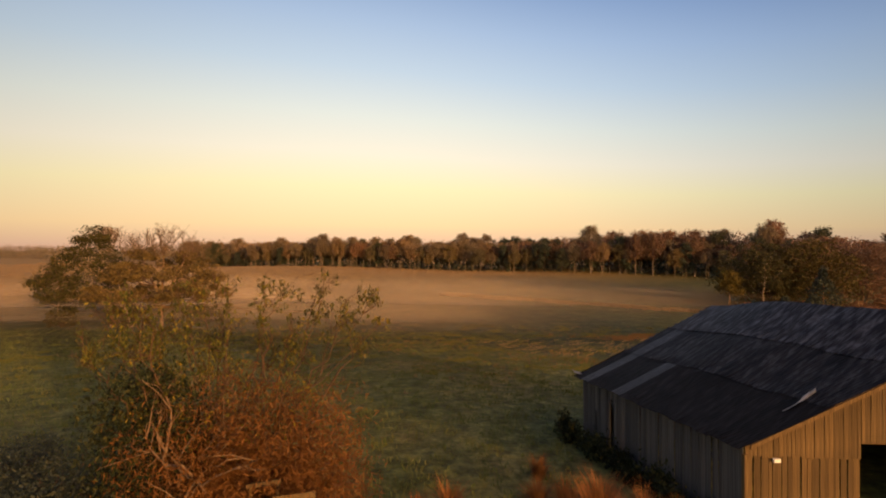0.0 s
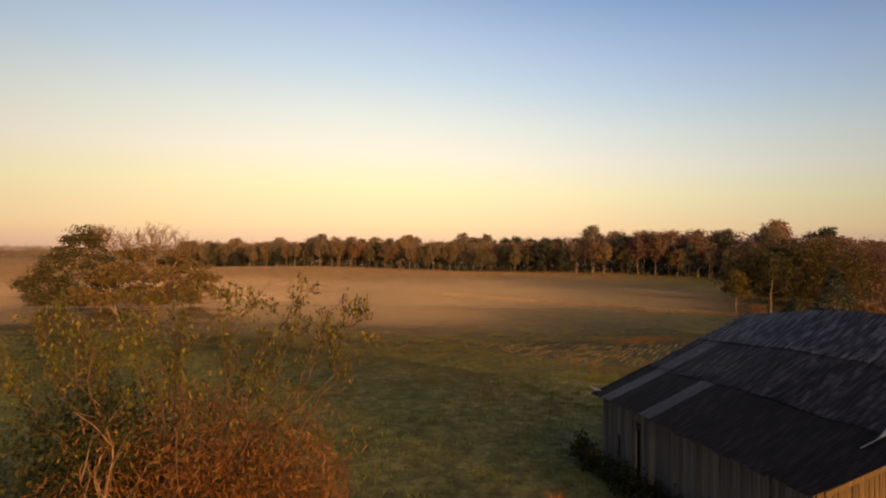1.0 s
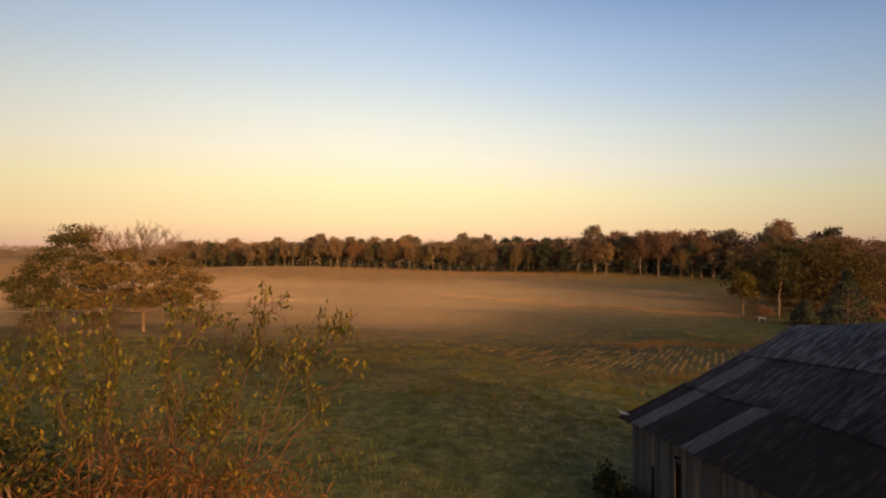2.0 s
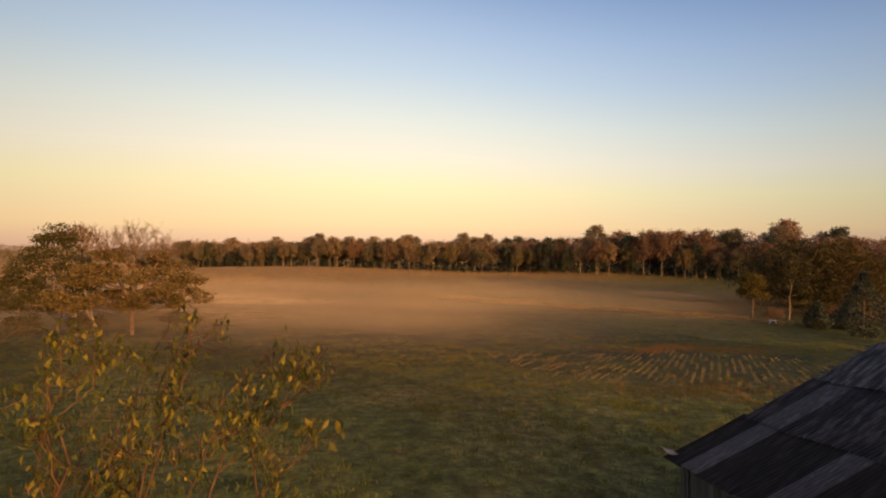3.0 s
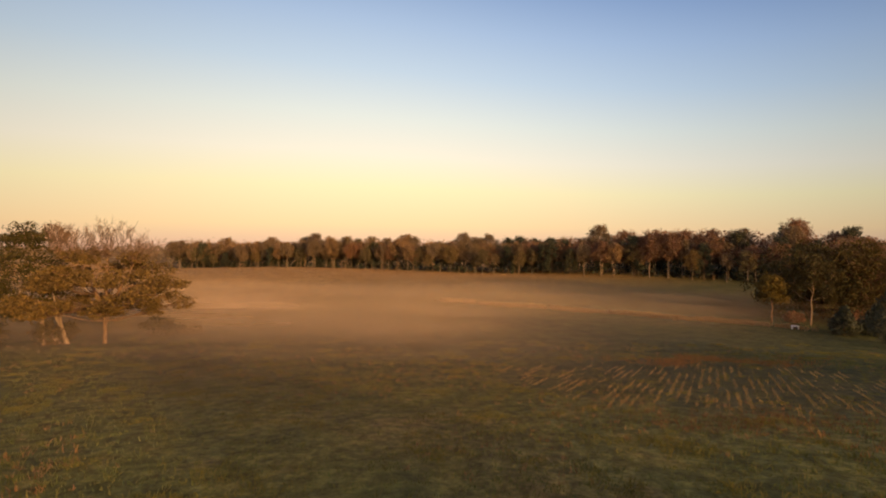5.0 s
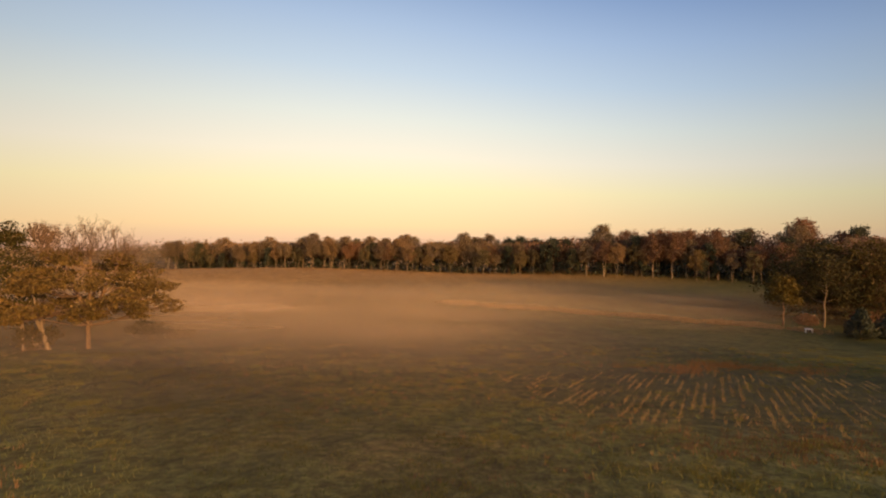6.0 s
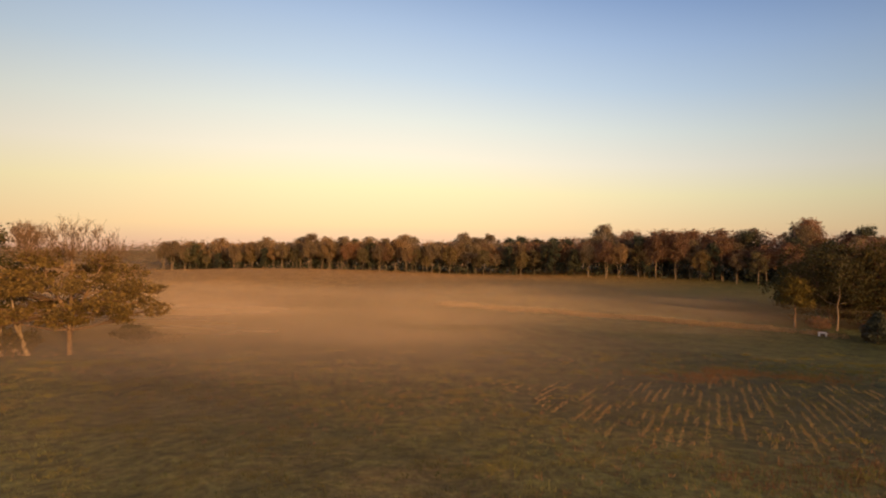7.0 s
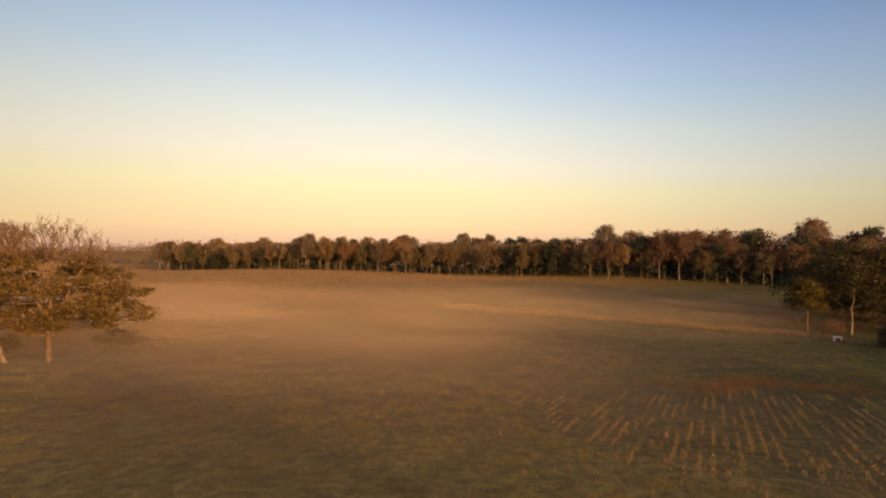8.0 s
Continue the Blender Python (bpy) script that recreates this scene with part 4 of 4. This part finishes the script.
    part("inner_foliage", leaf_mesh("inner_foliage", c, nrng, 11, (0.3, 0.3, 0.3), 0.19, LEAF_SHADED, 0.8, 0.5), ob, "dense olive leaves darkened for shade")
    n = 1700
    x = nrng.normal(1.6, 2.2, n)
    z = np.abs(nrng.normal(0, 2.3, n)) + 0.1
    ok = (np.abs(x - 1.2) < 4.2) & (z < 5.6 - 0.28 * np.abs(x - 1.5))
    c = np.stack([x, nrng.normal(0, 1.0, n), z], 1)[ok]
    part("twig_mass", leaf_mesh("twig_mass", c, nrng, 22, (0.42, 0.42, 0.42), 0.24, LEAF_TWIG, -0.5, 0.04), ob, "fine rust-orange twigs and dead leaves")
    return put(ob, -8.4, 17.8)


build_thicket()


for k, (x, y, r, h) in enumerate(((-13.5, 18.6, 2.0, 1.5), (-16.5, 20.0, 2.2, 1.4), (-12.2, 16.6, 1.5, 1.3), (-20.0, 22.5, 2.2, 1.2), (-15.5, 17.2, 1.7, 1.2), (-11.0, 20.5, 1.8, 1.8), (-18.5, 18.8, 1.8, 1.1))):
    tagged(scrub("briar_bush", 160 + k, x, y, r, h, LEAF_DARK_HAZED, "low dark briars at the foot of the tree", 420, 0.11), group="briars by the tree")


# ---------------------------------------------------------------- grass, stubble and small things
def blades(name, x, y, h, width, mat, label, category, lean=0.3, seed=1, k=7, clump=0.12):
    """Tufts of k narrow blades at the given places."""
    rng = np.random.default_rng(seed)
    n = len(x) * k
    X = np.repeat(x, k) + rng.normal(0, clump, n)
    Y = np.repeat(y, k) + rng.normal(0, clump, n)
    H = np.repeat(h, k) * rng.uniform(0.5, 1.15, n)
    base = np.stack([X, Y, ground_z(X, Y) - 0.03], 1)
    a = rng.uniform(0, 2 * np.pi, n)
    wv = np.stack([np.cos(a), np.sin(a), np.zeros(n)], 1) * width * 0.5
    tip = base + np.stack([rng.normal(0, lean, n) * H, rng.normal(0, lean, n) * H, H], 1)
    v = np.stack([base - wv, base + wv, tip], 1).reshape(-1, 3)
    me = mesh_regular(name, v, np.arange(3 * n).reshape(-1, 3), mat, 3)
    return tagged(new(name, me), label, category, kind="stuff")


def scatter(rng, n, x0, x1, y0, y1):
    """Places in the stretch, thinner with distance."""
    y = y0 + (y1 - y0) * rng.uniform(0, 1, n) ** 1.5
    w = 0.25 + 0.75 * (y - y0) / (y1 - y0)
    mid = (x0 + x1) / 2
    return mid + rng.uniform(-0.5, 0.5, n) * (x1 - x0) * w, y


def outside_barn(x, y):
    """Away from the barn, and only thinly on the tilled ground."""
    tilled = (((x - 33) / 27) ** 2 + ((y - 73) / 19) ** 2 < 1) & (np.sin(x * 12.9 + y * 78.2) < 0.55)
    return ~tilled & ~((x > 6.5) & (x < 28) & (y > 11.5) & (y < 31))


def build_grass():
    rng = np.random.default_rng(2)
    x, y = scatter(rng, 50000, -120, 140, -14, 100)
    ok = outside_barn(x, y)
    x, y = x[ok], y[ok]
    blades("meadow_grass", x, y, rng.uniform(0.18, 0.42, len(x)), 0.05, GRASS_GREEN, "short green and yellowing meadow grass", "grass", 0.35, 2, 8, 0.2)
    x, y = scatter(rng, 3600, -110, 130, 36, 110)
    f = np.sin(x * 0.21 + 1) * np.sin(y * 0.17) + np.sin(x * 0.07 + y * 0.11) + rng.normal(0, 0.5, len(x))
    ok = outside_barn(x, y) & (f > 0.1)
    x, y = x[ok], y[ok]
    blades("dry_tufts", x, y, rng.uniform(0.25, 0.6, len(x)), 0.055, GRASS_TAN, "dry tan tufts scattered over the meadow", "grass", 0.3, 3, 8, 0.16)
    # weeds stand in loose clusters a few paces across
    cx, cy = rng.uniform(-60, 75, 420), 36 + 74 * rng.uniform(0, 1, 420) ** 0.9
    x, y = np.repeat(cx, 13) + rng.normal(0, 0.8, 5460), np.repeat(cy, 13) + rng.normal(0, 0.6, 5460)
    ok = outside_barn(x, y)
    x, y = x[ok], y[ok]
    blades("weed_tufts", x, y, rng.uniform(0.15, 0.42, len(x)), 0.06, GRASS_GOLD, "yellow-green weed tufts in the meadow", "weeds", 0.55, 16, 12, 0.26)
    # ripe hay on the far side of the valley
    n = 90000
    x, y = rng.uniform(-430, 170, n), rng.uniform(165, 540, n)
    edge = np.interp(x, [p[0] for p in WOOD_EDGE], [p[1] for p in WOOD_EDGE])
    ok = ((y < edge + 3) | ((x < -190) & (y < 170 - 1.3 * x))) & (y - 0.55 * x > 190 + 40 * rng.uniform(0, 1, n))
    x, y = x[ok], y[ok]
    blades("hay_grass", x, y, rng.uniform(0.2, 0.42, len(x)), 0.16, GRASS_TAN, "ripe tan hay on the far slope", "grass", 0.35, 15, 3, 0.6)
    # coarse weeds at the far side of the stubble
    n = 420
    x = rng.normal(39, 7.5, n)
    y = 91 + 2.5 * np.sin(x * 0.35) + rng.normal(0, 2.2, n)
    blades("rust_weeds", x, y, rng.uniform(0.4, 0.9, n), 0.05, GRASS_RUST, "rust-brown weeds beyond the stubble rows", "weeds", 0.3, 4, 8, 0.25)
    n = 260
    x, y = rng.normal(24, 6, n), rng.normal(53.5, 1.8, n)
    blades("rust_grass", x, y, rng.uniform(0.25, 0.5, n), 0.05, GRASS_RUST, "rust-brown grass before the stubble rows", "weeds", 0.3, 14, 8, 0.25)
    # pale grass along the old track that crosses the valley
    n = 3800
    t = rng.uniform(0, 1, n)
    t = t[np.sin(t * 31) + np.sin(t * 77 + 1) + rng.normal(0, 0.8, n) > -0.4]
    n = len(t)
    x = 84 * t + rng.normal(0, 1.2, n)
    y = 172 - 41 * t + 5 * np.sin(t * 3) + 0.8 * np.sin(t * 23) + rng.normal(0, 1.8, n)
    blades("track_grass", x, y, rng.uniform(0.5, 1.0, n), 0.2, GRASS_PALE, "pale dry grass along the track", "grass", 0.3, 5, 6, 0.3)


build_grass()


def build_stubble():
    rng = np.random.default_rng(6)
    d = np.array([0.497, 0.868])
    s = np.array([0.868, -0.497])
    X, Y = [], []
    for r in range(-34, 50):
        t = np.arange(-22, 26, 0.16)
        p = np.array([20, 70])[None] + s[None] * r * 0.82 + d[None] * t[:, None] + rng.normal(0, 0.07, (len(t), 2))
        gap = np.sin(t * 0.5 + rng.uniform(0, 6)) + np.sin(t * 0.23 + rng.uniform(0, 6)) + rng.normal(0, 0.5, len(t))
        ok = (gap > -0.5 + 1.1 * np.hypot((p[:, 0] - 27) / 22, (p[:, 1] - 68) / 16)) & (p[:, 1] > 57 + 2 * math.sin(r)) & (p[:, 1] < 87 + 2 * math.sin(r * 2.1)) & (p[:, 0] > 5 + 0.25 * (86 - p[:, 1])) & (p[:, 0] < 52)
        X.append(p[ok, 0])
        Y.append(p[ok, 1])
    X, Y = np.concatenate(X), np.concatenate(Y)
    blades("corn_stubble", X, Y, rng.uniform(0.14, 0.36, len(X)), 0.04, GRASS_STUBBLE, "rows of cut dry corn stubble", "stubble", 0.2, 7, 3, 0.07)


build_stubble()


def build_sedge(seed, x, y, h, r):
    rng = np.random.default_rng(seed)
    n = 420
    a = rng.uniform(0, 2 * np.pi, n)
    q = rng.uniform(0, 1, n) ** 0.6 * r * 0.35
    b = np.stack([np.cos(a) * q, np.sin(a) * q, np.full(n, -0.05)], 1)
    H = h * rng.uniform(0.35, 1.05, n) * (1 + 0.15 * np.sin(3 * a + seed))
    out = np.stack([np.cos(a), np.sin(a), np.zeros(n)], 1) * (rng.uniform(0.1, 0.8, n) * r)[:, None]
    mid = b + out * 0.5 + np.stack([0 * H, 0 * H, H * 0.65], 1)
    tip = b + out * 1.3 + np.stack([0 * H, 0 * H, H], 1)
    w = np.stack([-np.sin(a), np.cos(a), np.zeros(n)], 1) * 0.009
    v = np.stack([b - w, b + w, mid + w, tip, mid - w], 1).reshape(-1, 3)
    k = np.arange(n)[:, None] * 5
    f = np.concatenate([k + np.array([[0, 1, 2]]), k + np.array([[0, 2, 4]]), k + np.array([[4, 2, 3]])])
    ob = tagged(new("sedge_clump", mesh_regular("sedge_clump", v, f, GRASS_RED, 3)), "tall rust-orange clump of dry sedge by the barn", "grass clump", "sedge clumps by the barn")
    ob.matrix_basis = on_ground(x, y)


for k, (x, y, h, r) in enumerate(((5.6, 17.8, 2.1, 0.8), (6.1, 18.4, 2.0, 0.7), (4.9, 18.8, 1.4, 0.6), (7.4, 17.6, 1.8, 0.6), (8.2, 16.8, 1.7, 0.5), (4.3, 21.5, 1.4, 0.4), (6.9, 17.0, 1.7, 0.7), (0.2, 18.6, 1.6, 0.6), (-0.9, 17.6, 1.3, 0.5), (3.8, 19.2, 1.4, 0.5))):
    build_sedge(120 + k, x, y, 0.8 * h, 1.5 * r)

for k in range(9):
    t = k / 8
    tagged(scrub("weed_bush", 140 + k, 9.55 - 2.6 * t - 0.3 * (k % 2), 17.6 + 9.6 * t, 0.3, 0.6 + 0.2 * (k % 3), LEAF_SHADED, "dark green weeds along the barn wall", 120, 0.16), group="weeds along the barn wall")


def build_shelter():
    ob = tagged(new("animal_shelter"), "small white open-fronted shelter in the meadow", "shelter")
    for x in (-0.78, 0.78):
        part("side_panel", mesh_of("side_panel", *box(0.12, 1.1, 1.0, 0.02), WHITE_PAINT), ob, "", pose(x, 0, -0.05))
    part("back_panel", mesh_of("back_panel", *box(1.44, 0.06, 0.95, 0.02), MAT_GREY_PLANK), ob, "dark back panel", pose(0, 0.5, -0.05))
    part("roof", mesh_of("roof", *box(1.8, 1.3, 0.22, 0.05, 0.06), WHITE_PAINT), ob, "", pose(0, 0, 0.95))
    ob.matrix_basis = on_ground(81.5, 129, -20)
    ob.scale = (0.78, 0.78, 0.78)


build_shelter()


def build_board_fence():
    ob = tagged(new("board_fence"), "broken fence panel of sunlit bare boards", "fence")
    for x, h in ((-0.62, 2.2), (0.62, 2.3)):
        part("post", mesh_of("post", *box(0.12, 0.12, h, 0.02), MAT_TAN_PLANK), ob, "", pose(x, 0.06, -0.1))
    for k in range(6):
        part("board", mesh_of("board", *box(1.36, 0.03, 0.2, 0.008), MAT_TAN_PLANK), ob, "", pose(0, -0.02, 0.45 + k * 0.325, 0, -4, 0))
    ob.matrix_basis = on_ground(-4.85, 15.6, 8)
    rail = tagged(new("fence_rail"), "loose bleached rail on two short posts", "rail")
    part("rail", mesh_of("rail", *box(1.15, 0.08, 0.14, 0.02), MAT_TAN_PLANK), rail, "", pose(0, 0, 2.2, 0, -5, 0))
    for x in (-0.45, 0.45):
        part("post", mesh_of("post", *box(0.1, 0.1, 2.35, 0.02), MAT_TAN_PLANK), rail, "", pose(x, 0.08, -0.1))
    rail.matrix_basis = on_ground(-6.1, 16.3, 10)


build_board_fence()


# ---------------------------------------------------------------- unseen hedgerow behind the start of the flight, between it and the sun
def build_hedgerow():
    rng = random.Random(31)
    src = [o for o in scene.objects if o.name.startswith("woodland_tree") and o.parent is None][:7]
    for k in range(34):
        t = k / 33
        x, y = -55 + 210 * t + rng.uniform(-2, 2), -95 + 60 * t + rng.uniform(-3, 3)
        # Tree heights change along x to set where the hedgerow's shade falls.
        ob = copy_thing(src[k % len(src)], on_ground(x, y, rng.uniform(0, 360), rng.uniform(0.70, 0.81) - 0.15 * float(sstep(80, 88, x)) + 0.38 * float(sstep(104, 128, x))))
        tagged(ob, "low autumn tree in the unseen shading hedgerow", "tree", "hedgerow trees")


build_hedgerow()


# Unseen trees on the right, added to shade that side of the valley.
def build_side_wood():
    rng = random.Random(37)
    src = [o for o in scene.objects if o.name.startswith("woodland_tree") and o.parent is None][:7]
    for k in range(22):
        t = k / 21
        x, y = 90 + 80 * t + rng.uniform(-4, 4), 50 - 84 * t + rng.uniform(-4, 4)
        ob = copy_thing(src[k % len(src)], on_ground(x, y, rng.uniform(0, 360), rng.uniform(0.66, 0.86)))
        tagged(ob, "autumn tree in the unseen shading side wood", "tree", "side wood trees")


build_side_wood()
